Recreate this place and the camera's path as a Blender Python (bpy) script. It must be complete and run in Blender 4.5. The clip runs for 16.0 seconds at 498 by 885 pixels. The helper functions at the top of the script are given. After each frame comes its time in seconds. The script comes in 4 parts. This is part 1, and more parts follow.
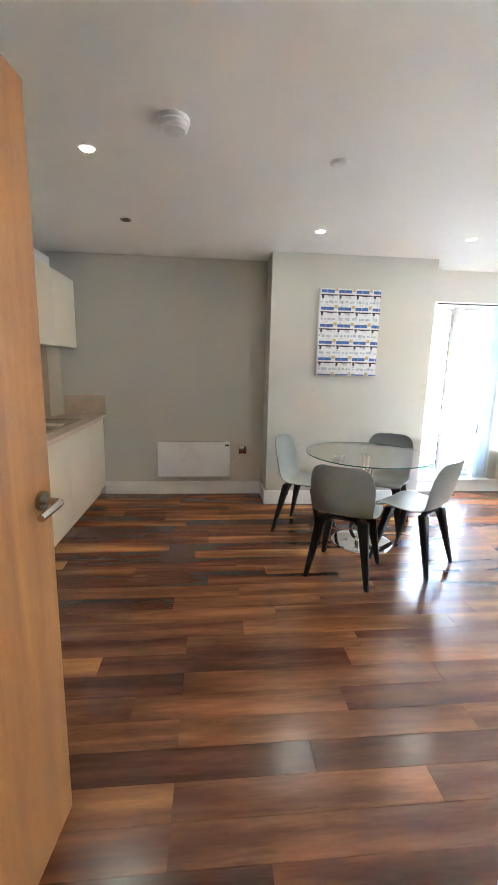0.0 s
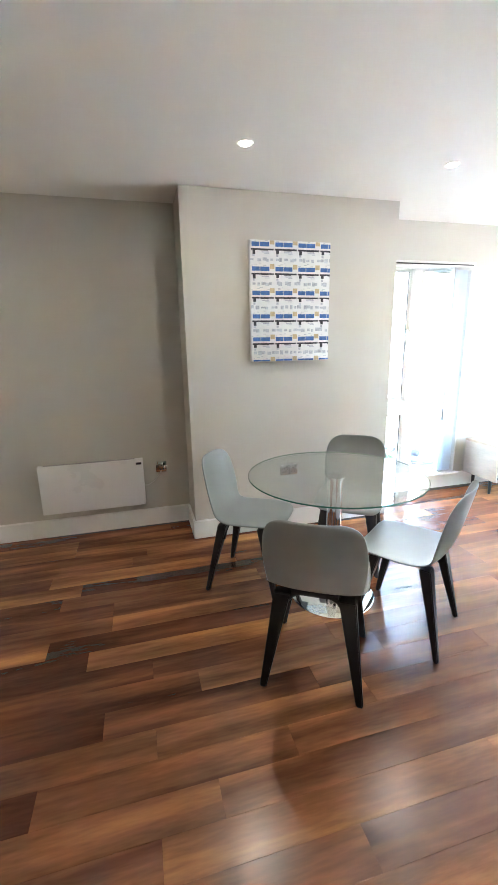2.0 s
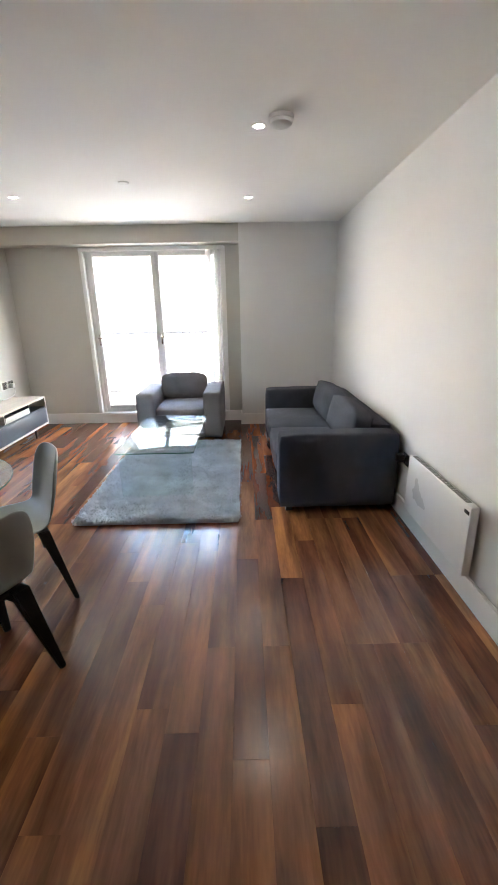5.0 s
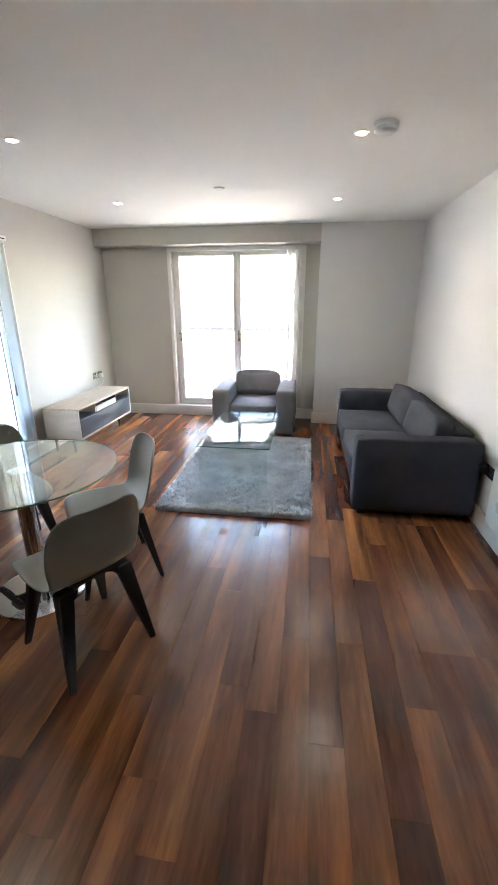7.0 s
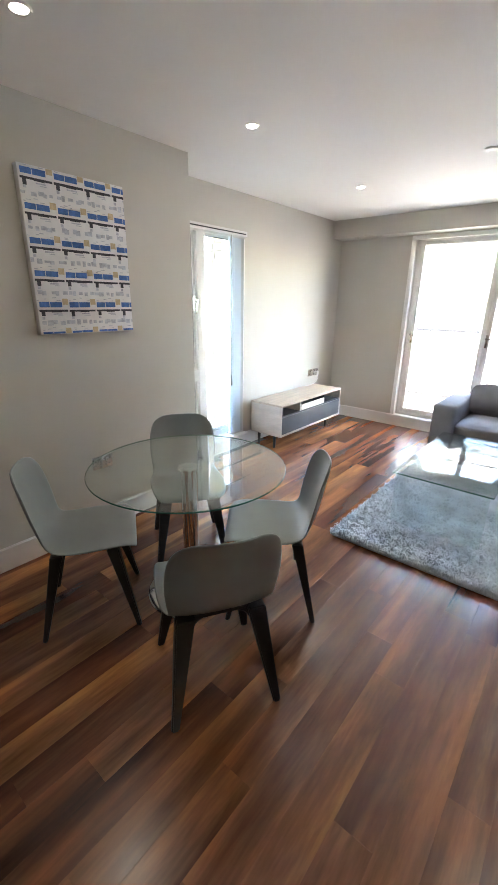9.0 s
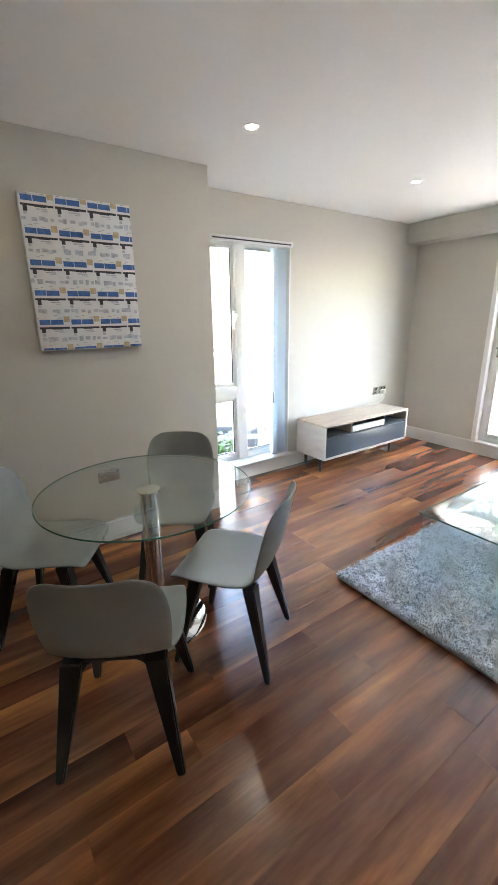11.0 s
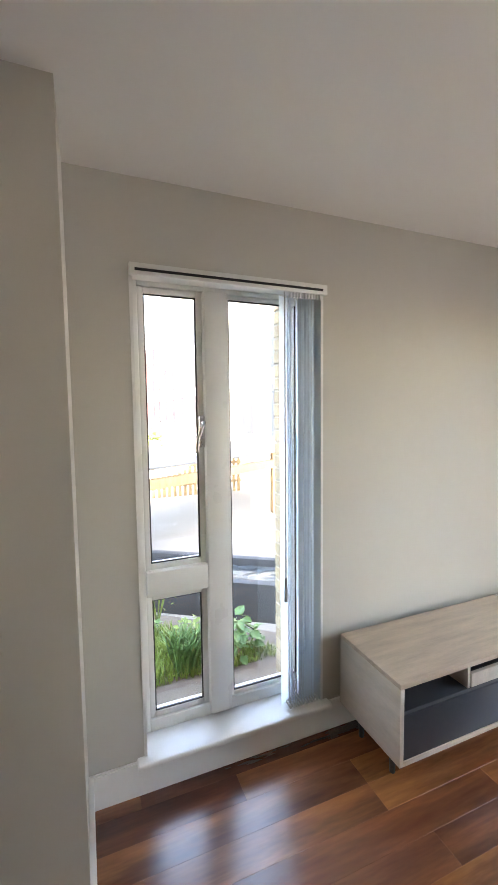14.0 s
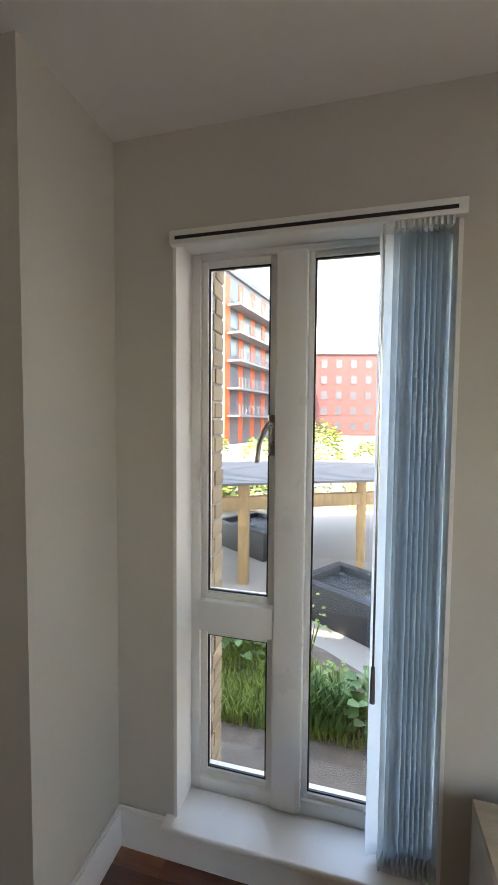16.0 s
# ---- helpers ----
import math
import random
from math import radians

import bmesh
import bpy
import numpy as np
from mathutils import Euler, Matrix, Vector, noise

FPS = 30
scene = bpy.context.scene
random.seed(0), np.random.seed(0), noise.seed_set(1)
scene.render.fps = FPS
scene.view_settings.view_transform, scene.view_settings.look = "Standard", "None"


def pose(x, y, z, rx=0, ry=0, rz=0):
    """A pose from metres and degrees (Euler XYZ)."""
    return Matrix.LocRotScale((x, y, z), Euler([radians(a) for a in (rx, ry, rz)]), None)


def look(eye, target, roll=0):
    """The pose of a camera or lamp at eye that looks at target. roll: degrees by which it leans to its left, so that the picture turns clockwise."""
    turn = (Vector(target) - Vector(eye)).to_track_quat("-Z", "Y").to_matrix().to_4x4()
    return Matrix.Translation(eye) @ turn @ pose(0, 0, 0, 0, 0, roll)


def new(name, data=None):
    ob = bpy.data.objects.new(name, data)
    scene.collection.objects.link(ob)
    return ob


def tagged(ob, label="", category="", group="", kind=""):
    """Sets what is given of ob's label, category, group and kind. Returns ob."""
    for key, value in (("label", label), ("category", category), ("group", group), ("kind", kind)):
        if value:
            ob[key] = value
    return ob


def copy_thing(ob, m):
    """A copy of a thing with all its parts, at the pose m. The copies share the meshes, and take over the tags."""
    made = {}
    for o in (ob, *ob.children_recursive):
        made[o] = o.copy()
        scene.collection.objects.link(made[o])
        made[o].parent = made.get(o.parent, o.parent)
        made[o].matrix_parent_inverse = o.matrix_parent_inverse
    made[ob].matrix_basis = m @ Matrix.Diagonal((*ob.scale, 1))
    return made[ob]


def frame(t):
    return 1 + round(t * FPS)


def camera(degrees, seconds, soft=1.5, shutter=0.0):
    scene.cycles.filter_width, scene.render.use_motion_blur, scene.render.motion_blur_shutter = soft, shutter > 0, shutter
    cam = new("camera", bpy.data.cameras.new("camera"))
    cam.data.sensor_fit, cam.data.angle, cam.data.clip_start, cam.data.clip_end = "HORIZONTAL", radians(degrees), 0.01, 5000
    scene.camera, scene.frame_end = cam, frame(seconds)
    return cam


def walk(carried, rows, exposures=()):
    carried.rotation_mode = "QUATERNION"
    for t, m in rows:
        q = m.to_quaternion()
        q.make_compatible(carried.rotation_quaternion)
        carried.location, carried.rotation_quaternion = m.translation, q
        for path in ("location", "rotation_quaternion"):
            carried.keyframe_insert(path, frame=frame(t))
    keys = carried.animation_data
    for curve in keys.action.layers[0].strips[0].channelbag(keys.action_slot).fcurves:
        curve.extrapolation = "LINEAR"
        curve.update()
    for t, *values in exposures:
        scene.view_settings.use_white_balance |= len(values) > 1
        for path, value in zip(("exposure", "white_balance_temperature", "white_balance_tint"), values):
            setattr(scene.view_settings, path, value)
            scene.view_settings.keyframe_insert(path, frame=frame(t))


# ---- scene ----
cam = camera(62.7, 16.0)
PATH = [
    (0, (0.14, -0.07, 1.409), (0.323, 1.887, 1.04), 1.3),
    (0.5, (0.186, 0.237, 1.421), (0.193, 2.195, 1.01), 0.8),
    (1, (0.19, 0.563, 1.458), (0.158, 2.513, 1.015), -0.7),
    (1.5, (0.242, 0.821, 1.48), (0.331, 2.768, 1.033), -1.2),
    (2, (0.365, 1.026, 1.459), (0.859, 2.907, 0.992), -1.2),
    (2.5, (0.443, 1.226, 1.51), (1.484, 2.864, 1.027), -1.5),
    (3, (0.389, 1.349, 1.491), (1.817, 2.653, 0.983), -1.8),
    (3.5, (0.22, 1.374, 1.467), (1.886, 2.333, 0.914), -1.7),
    (4, (0.028, 1.376, 1.502), (1.858, 1.945, 0.931), -1.3),
    (4.5, (-0.173, 1.425, 1.487), (1.726, 1.588, 0.882), -1.0),
    (4.7, (-0.241, 1.419, 1.485), (1.66, 1.404, 0.866), -1.1),
    (6.8, (-0.374, 1.528, 1.536), (1.514, 1.673, 0.892), -0.4),
    (7, (-0.381, 1.555, 1.542), (1.495, 1.823, 0.903), -0.1),
    (7.5, (-0.364, 1.594, 1.543), (1.447, 2.159, 0.909), -0.0),
    (8, (-0.286, 1.553, 1.544), (1.418, 2.378, 0.899), 0.1),
    (8.5, (-0.099, 1.564, 1.535), (1.498, 2.573, 0.88), 0.5),
    (8.7, (-0.007, 1.589, 1.533), (1.538, 2.676, 0.877), 0.7),
    (10.8, (0.653, 1.24, 1.505), (1.715, 2.82, 0.891), -0.9),
    (11, (0.76, 1.272, 1.503), (1.85, 2.843, 0.917), -0.9),
    (11.5, (1.049, 1.418, 1.5), (2.161, 2.984, 0.944), -0.5),
    (12, (1.363, 1.672, 1.507), (2.522, 3.233, 1.037), -0.4),
    (12.5, (1.67, 1.905, 1.514), (2.746, 3.537, 1.092), -0.3),
    (13, (1.934, 2.167, 1.521), (2.884, 3.891, 1.163), -0.1),
    (13.5, (2.163, 2.461, 1.561), (3.084, 4.217, 1.3), -0.6),
    (14, (2.365, 2.726, 1.579), (3.112, 4.575, 1.425), -0.7),
    (14.5, (2.589, 2.927, 1.557), (3.012, 4.873, 1.37), -1.0),
    (15, (2.786, 3.085, 1.545), (2.832, 5.08, 1.41), -0.3),
    (15.5, (2.973, 3.125, 1.543), (2.672, 5.099, 1.426), 0.5),
    (16, (3.133, 3.12, 1.542), (2.628, 5.053, 1.432), 0.5),
]
EXPOSURES = [(0, 7.1, 7100, 6), (1.5, 7.45, 6900, 4), (2.5, 6.65, 7200, 7), (3.5, 6.0, 7400, 9), (7.0, 6.0, 7500, 9), (8.5, 6.05, 7500, 9), (11.0, 6.1, 7500, 8), (12.5, 5.65, 8000, 10), (13.5, 5.3, 8200, 13), (14.5, 4.6, 8700, 13), (15.5, 4.1, 8800, 13), (16, 4.05, 8700, 12)]
walk(cam, [(t, look(eye, target, roll)) for t, eye, target, roll in PATH], EXPOSURES)

# ---- world and light ----
world = bpy.data.worlds.new("world")
scene.world = world
world.use_nodes = True
_wn = world.node_tree.nodes
_sky = _wn.new("ShaderNodeTexSky")
_sky.sky_type, _sky.sun_disc = "NISHITA", False
_sky.sun_elevation, _sky.sun_rotation = radians(48), radians(-166)
world.node_tree.links.new(_sky.outputs[0], _wn["Background"].inputs[0])
_wn["Background"].inputs[1].default_value = 0.15
sun = new("sun", bpy.data.lights.new("sun", "SUN"))
sun.data.energy, sun.data.angle, sun.data.color = 1.3, radians(0.6), (1.0, 0.95, 0.88)
sun.matrix_world = look((-2.5, -10.0, 11.4), (0, 0, 0))

CEIL = 2.463
SPOT_W = 0.075
SPOTS = [(2.24, 3.335), (3.82, 3.42), (2.43, 1.31), (3.955, 1.35), (0.985, 3.335), (-0.49, 2.28)]


# ---- materials ----
def mat(name, color, rough=0.5, metal=0.0, var=0.12, scale=6.0, fine=120.0, bump=0.05, stretch=(1, 1, 1), spread=0.0, spec=0.5, rough_var=0.1, second=None):
    """Procedural surface: colour varied at two scales, fine relief, roughness wear."""
    m = bpy.data.materials.new(name)
    m.use_nodes = True
    n, l = m.node_tree.nodes, m.node_tree.links
    b = n["Principled BSDF"]
    b.inputs["Metallic"].default_value = metal
    b.inputs["Specular IOR Level"].default_value = spec
    co, mp = n.new("ShaderNodeTexCoord"), n.new("ShaderNodeMapping")
    mp.inputs["Scale"].default_value = stretch
    info, shift = n.new("ShaderNodeObjectInfo"), n.new("ShaderNodeVectorMath")
    shift.operation = "MULTIPLY_ADD"
    shift.inputs[1].default_value = (37.0, 23.0, 11.0)
    l.new(info.outputs["Random"], shift.inputs[0])
    l.new(co.outputs["Object"], shift.inputs[2])
    l.new(shift.outputs[0], mp.inputs[0])
    big, small = n.new("ShaderNodeTexNoise"), n.new("ShaderNodeTexNoise")
    big.inputs["Scale"].default_value, big.inputs["Detail"].default_value = scale, 4
    small.inputs["Scale"].default_value, small.inputs["Detail"].default_value = fine, 3
    for q in (big, small):
        l.new(mp.outputs[0], q.inputs["Vector"])
    mixer = n.new("ShaderNodeMath")
    mixer.operation = "MULTIPLY_ADD"
    mixer.inputs[1].default_value = 0.35
    l.new(small.outputs[0], mixer.inputs[0])
    l.new(big.outputs[0], mixer.inputs[2])
    ramp = n.new("ShaderNodeValToRGB")
    c2 = second or tuple(c * (1 - 2 * var) for c in color)
    ramp.color_ramp.elements[0].position, ramp.color_ramp.elements[1].position = 0.30, 1.0
    ramp.color_ramp.elements[0].color = (*c2, 1)
    ramp.color_ramp.elements[1].color = (*[min(c * (1 + var), 1.0) for c in color], 1)
    l.new(mixer.outputs[0], ramp.inputs[0])
    out = ramp.outputs[0]
    if spread:
        hs, mr = n.new("ShaderNodeHueSaturation"), n.new("ShaderNodeMapRange")
        mr.inputs["To Min"].default_value, mr.inputs["To Max"].default_value = 1 - spread, 1 + spread
        l.new(info.outputs["Random"], mr.inputs["Value"])
        l.new(mr.outputs[0], hs.inputs["Value"])
        l.new(out, hs.inputs["Color"])
        out = hs.outputs[0]
    l.new(out, b.inputs["Base Color"])
    rr = n.new("ShaderNodeMapRange")
    rr.inputs["To Min"].default_value, rr.inputs["To Max"].default_value = max(rough - rough_var, 0.02), min(rough + rough_var, 1)
    l.new(big.outputs[0], rr.inputs["Value"])
    l.new(rr.outputs[0], b.inputs["Roughness"])
    if bump:
        bp = n.new("ShaderNodeBump")
        bp.inputs["Strength"].default_value, bp.inputs["Distance"].default_value = bump, 0.004
        l.new(small.outputs[0], bp.inputs["Height"])
        l.new(bp.outputs[0], b.inputs["Normal"])
    return m


def glass(name, color=(1, 1, 1), gloss=1.0):
    """A thin sheet of glass: clear through, mirror by its angle."""
    m = bpy.data.materials.new(name)
    m.use_nodes = True
    n, l = m.node_tree.nodes, m.node_tree.links
    clear, shine, mix, face, power, gain = (n.new("ShaderNode" + k) for k in ("BsdfTransparent", "BsdfGlossy", "MixShader", "LayerWeight", "Math", "Math"))
    clear.inputs[0].default_value = (*color, 1)
    shine.inputs["Roughness"].default_value = 0.01
    face.inputs["Blend"].default_value = 0.5
    power.operation, power.inputs[1].default_value = "POWER", 3.4
    gain.operation, gain.use_clamp = "MULTIPLY_ADD", True
    gain.inputs[1].default_value, gain.inputs[2].default_value = 0.9, 0.035 * gloss
    l.new(face.outputs["Facing"], power.inputs[0])
    l.new(power.outputs[0], gain.inputs[0])
    l.new(gain.outputs[0], mix.inputs[0])
    l.new(clear.outputs[0], mix.inputs[1])
    l.new(shine.outputs[0], mix.inputs[2])
    l.new(mix.outputs[0], n["Material Output"].inputs[0])
    return m


def glow(name, color, power):
    m = bpy.data.materials.new(name)
    m.use_nodes = True
    b = m.node_tree.nodes["Principled BSDF"]
    b.inputs["Emission Color"].default_value = (*color, 1)
    b.inputs["Emission Strength"].default_value = power
    return m


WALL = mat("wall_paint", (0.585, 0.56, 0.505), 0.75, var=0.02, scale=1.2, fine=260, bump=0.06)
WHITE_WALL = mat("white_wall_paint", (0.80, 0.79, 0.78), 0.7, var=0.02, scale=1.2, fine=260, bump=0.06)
CEILING = mat("ceiling_paint", (0.88, 0.87, 0.84), 0.8, var=0.015, scale=1.0, fine=220, bump=0.05)
TRIM = mat("trim_gloss_white", (0.82, 0.81, 0.79), 0.35, var=0.03, scale=4, fine=90, bump=0.02)
UPVC = mat("window_frame_white", (0.80, 0.80, 0.77), 0.3, var=0.03, scale=5, fine=90, bump=0.02)
FLOOR_GAP = mat("floor_underlay", (0.03, 0.017, 0.012), 0.8)
OAK_DOOR = mat("oak_veneer", (0.54, 0.26, 0.105), 0.4, var=0.25, scale=2.2, fine=26, stretch=(9, 9, 0.7), bump=0.1, second=(0.33, 0.135, 0.05))
CREAM = mat("cream_lacquer", (0.80, 0.71, 0.57), 0.32, var=0.02, scale=2, fine=80, bump=0.01)
STONE = mat("beige_worktop", (0.55, 0.43, 0.33), 0.35, var=0.1, scale=14, fine=160, bump=0.02)
SPLASH = mat("beige_splash_panel", (0.52, 0.40, 0.30), 0.4, var=0.05, scale=6, fine=120, bump=0.02)
DARKGREY = mat("dark_grey_channel", (0.16, 0.15, 0.14), 0.4, var=0.1)
STEEL = mat("brushed_steel", (0.62, 0.60, 0.57), 0.25, metal=1.0, var=0.05, bump=0)
CHROME = mat("chrome", (0.82, 0.82, 0.82), 0.07, metal=1.0, var=0.02, rough_var=0.03, bump=0)
SHELL = mat("grey_polypropylene", (0.26, 0.28, 0.276), 0.38, var=0.05, scale=9, fine=300, bump=0.05)
BLACKWOOD = mat("black_stained_wood", (0.022, 0.021, 0.022), 0.45, var=0.2, stretch=(6, 6, 1), fine=60)
PALEWOOD = mat("pale_oak_laminate", (0.62, 0.51, 0.40), 0.5, var=0.14, scale=3.0, fine=30, stretch=(1.2, 9, 9), bump=0.05)
PALEEND = mat("pale_oak_laminate_side", (0.63, 0.57, 0.50), 0.5, var=0.12, scale=3.0, fine=30, stretch=(9, 1.4, 5), bump=0.05)
SLATE = mat("slate_grey_lacquer", (0.05, 0.056, 0.066), 0.35, var=0.1, scale=5)
FABRIC = mat("charcoal_woven_fabric", (0.066, 0.072, 0.092), 0.9, var=0.18, scale=5, fine=420, bump=0.5, spec=0.2)
FABRIC2 = mat("grey_woven_fabric", (0.23, 0.22, 0.23), 0.9, var=0.15, scale=5, fine=420, bump=0.5, spec=0.2)
RUG = mat("grey_shag_pile", (0.74, 0.78, 0.82), 0.85, var=0.22, scale=5, fine=70, bump=0.2, spec=0.15)
RADIATOR = mat("white_enamel", (0.84, 0.84, 0.83), 0.3, var=0.015, scale=3, fine=90, bump=0.01)
BLACK = mat("black_plastic", (0.015, 0.015, 0.016), 0.4, var=0.1)
WHITEP = mat("white_plastic", (0.78, 0.77, 0.74), 0.4, var=0.03)
CANVAS = mat("canvas_white", (0.80, 0.80, 0.80), 0.8, var=0.04, scale=20, fine=500, bump=0.3)
INK_BLUE = mat("ink_blue", (0.08, 0.19, 0.52), 0.8, var=0.25, scale=30)
INK_DARK = mat("ink_dark", (0.07, 0.075, 0.09), 0.8, var=0.3, scale=40)
INK_TAN = mat("ink_tan", (0.62, 0.50, 0.33), 0.8, var=0.15, scale=30)
INK_PALE = mat("ink_pale_grey", (0.56, 0.59, 0.64), 0.8, var=0.25, scale=40)
PANE = glass("window_glass")
TABLE_GLASS = glass("table_glass", (0.945, 0.985, 0.975), 1.8)
RIM = mat("green_glass_edge", (0.05, 0.16, 0.12), 0.15, var=0.1, bump=0)
LED = glow("led_lens", (1.0, 0.97, 0.95), 1.3)
PAVING = mat("pale_paving", (0.27, 0.25, 0.225), 0.85, var=0.08, scale=0.8, fine=40, bump=0.1)
GROUND = mat("tarmac_ground", (0.25, 0.24, 0.225), 0.9, var=0.15, scale=0.4, fine=30, bump=0.2)
SOIL = mat("dark_soil_bed", (0.14, 0.11, 0.085), 0.95, var=0.3, scale=9, fine=60, bump=0.8)
LEAF = mat("leaf_green", (0.19, 0.27, 0.05), 0.55, var=0.3, scale=8, fine=50, spread=0.25)
LEAF2 = mat("broad_leaf_green", (0.10, 0.21, 0.055), 0.5, var=0.3, scale=8, fine=50)
TIMBER = mat("garden_timber", (0.34, 0.23, 0.12), 0.7, var=0.2, scale=3, fine=30, stretch=(5, 5, 1), bump=0.2)
SLATROOF = mat("weathered_grey_slats", (0.13, 0.13, 0.13), 0.8, var=0.15, stretch=(1, 5, 5))
PLANTER = mat("dark_grey_planter", (0.03, 0.034, 0.04), 0.6, var=0.15, scale=6)
WATER = mat("rippled_water", (0.05, 0.06, 0.065), 0.06, var=0.2, scale=7, fine=60, bump=0.3, rough_var=0.03)
PEBBLE = mat("white_pebbles", (0.2, 0.21, 0.22), 0.6, var=0.2, spread=0.25)
YBRICK = mat("buff_brick", (0.30, 0.24, 0.16), 0.85, var=0.15, scale=12, spread=0.15, bump=0.3)
MORTAR = mat("mortar", (0.26, 0.24, 0.21), 0.9)
REDBRICK = mat("red_brick_wall", (0.13, 0.050, 0.05), 0.9, var=0.12, scale=0.7, fine=12, bump=0.2)
ORANGE = mat("orange_cladding", (0.48, 0.09, 0.03), 0.6, var=0.08, scale=1)
GREYCLAD = mat("grey_cladding", (0.12, 0.125, 0.14), 0.6, var=0.08, scale=1)
BALC = mat("balcony_grey", (0.17, 0.18, 0.19), 0.5, var=0.08)
FARGLASS = mat("far_window_glass", (0.06, 0.07, 0.085), 0.3, var=0.1)
# pane colour lifted to stand in for the glare that washes out the far block
PALEGLASS = mat("glare_paled_glass", (0.34, 0.35, 0.36), 0.25, var=0.1)
PALEFAR = mat("pale_render", (0.62, 0.60, 0.57), 0.8, var=0.05, scale=0.5)
RAILM = mat("dark_metal_rail", (0.06, 0.06, 0.065), 0.45, var=0.1)
CLOTH_BLIND = mat("pale_blue_blind_fabric", (0.82, 0.87, 0.91), 0.8, var=0.05, scale=4, fine=300, bump=0.1)
CLOTH_WHITE = mat("white_voile", (0.80, 0.80, 0.80), 0.9, var=0.04, scale=4, fine=300, bump=0.1)
for _m, _w in ((CLOTH_BLIND, 0.78), (CLOTH_WHITE, 0.8)):
    _b = _m.node_tree.nodes["Principled BSDF"]
    _t, _x = _m.node_tree.nodes.new("ShaderNodeBsdfTranslucent"), _m.node_tree.nodes.new("ShaderNodeMixShader")
    _t.inputs[0].default_value = (0.90, 0.94, 0.97, 1) if _m is CLOTH_BLIND else (0.85, 0.85, 0.85, 1)
    _x.inputs[0].default_value = _w
    _o = _m.node_tree.nodes["Material Output"]
    _m.node_tree.links.new(_b.outputs[0], _x.inputs[1])
    _m.node_tree.links.new(_t.outputs[0], _x.inputs[2])
    _m.node_tree.links.new(_x.outputs[0], _o.inputs[0])

# floor planks: walnut laminate, each board its own tone
WALNUT = mat("walnut_board", (0.265, 0.098, 0.042), 0.24, spec=0.9, var=0.25, scale=1.5, fine=14, stretch=(0.9, 6, 6), bump=0.015, second=(0.075, 0.027, 0.014), rough_var=0.03)
_n, _l = WALNUT.node_tree.nodes, WALNUT.node_tree.links
_tone = _n.new("ShaderNodeValToRGB")
for _p, _c in ((0.2, (0.66, 0.56, 0.6)), (0.45, (0.85, 0.8, 0.85)), (0.7, (1.1, 1.08, 1.0)), (0.88, (1.35, 1.4, 1.2))):
    _e = _tone.color_ramp.elements.new(_p)
    _e.color = (*_c, 1)
_tone.color_ramp.elements[0].color = (0.55, 0.47, 0.55, 1)
_tone.color_ramp.elements[-1].color = (1.65, 1.75, 1.4, 1)
_l.new([q for q in _n if q.type == "OBJECT_INFO"][0].outputs["Random"], _tone.inputs[0])
_mul = _n.new("ShaderNodeMix")
_mul.data_type, _mul.blend_type = "RGBA", "MULTIPLY"
_mul.inputs[0].default_value = 1.0
_src = _n["Principled BSDF"].inputs["Base Color"].links[0].from_socket
_l.new(_src, _mul.inputs[6])
_l.new(_tone.outputs[0], _mul.inputs[7])
# long heartwood and sapwood streaks inside a board
_grain, _streak, _blend = _n.new("ShaderNodeTexNoise"), _n.new("ShaderNodeValToRGB"), _n.new("ShaderNodeMix")
_grain.inputs["Scale"].default_value, _grain.inputs["Detail"].default_value, _grain.inputs["Distortion"].default_value = 1.0, 4, 0.3
_gmap = _n.new("ShaderNodeMapping")
_gmap.inputs["Scale"].default_value = (1.1, 10.0, 10.0)
_l.new([q for q in _n if q.type == "VECT_MATH"][0].outputs[0], _gmap.inputs[0])
_l.new(_gmap.outputs[0], _grain.inputs["Vector"])
_streak.color_ramp.elements[0].position, _streak.color_ramp.elements[1].position = 0.36, 0.68
_streak.color_ramp.elements[0].color, _streak.color_ramp.elements[1].color = (0.68, 0.6, 0.64, 1), (1.6, 1.62, 1.4, 1)
_e = _streak.color_ramp.elements.new(0.52)
_e.color = (1, 1, 1, 1)
_l.new(_grain.outputs[0], _streak.inputs[0])
_blend.data_type, _blend.blend_type = "RGBA", "MULTIPLY"
_blend.inputs[0].default_value = 1.0
_l.new(_mul.outputs[2], _blend.inputs[6])
_l.new(_streak.outputs[0], _blend.inputs[7])
_l.new(_blend.outputs[2], _n["Principled BSDF"].inputs["Base Color"])


# ---- building helpers ----
def box(bm, x0, x1, y0, y1, z0, z1, bevel=0.0, seg=2):
    r = bmesh.ops.create_cube(bm, size=1.0)
    bmesh.ops.transform(bm, matrix=Matrix.Translation(((x0 + x1) / 2, (y0 + y1) / 2, (z0 + z1) / 2)) @ Matrix.Diagonal((x1 - x0, y1 - y0, z1 - z0, 1)), verts=r["verts"])
    if bevel:
        es = list({e for v in r["verts"] for e in v.link_edges})
        bmesh.ops.bevel(bm, geom=es, offset=bevel, segments=seg, affect="EDGES", profile=0.5)
    return bm


def boxed(*a, **k):
    return box(bmesh.new(), *a, **k)


def tube(bm, p0, p1, r0, r1=None, seg=20, caps=True):
    p0, p1 = Vector(p0), Vector(p1)
    d = p1 - p0
    m = Matrix.Translation((p0 + p1) / 2) @ d.to_track_quat("Z", "Y").to_matrix().to_4x4()
    bmesh.ops.create_cone(bm, cap_ends=caps, segments=seg, radius1=r0, radius2=r0 if r1 is None else r1, depth=d.length, matrix=m)
    return bm


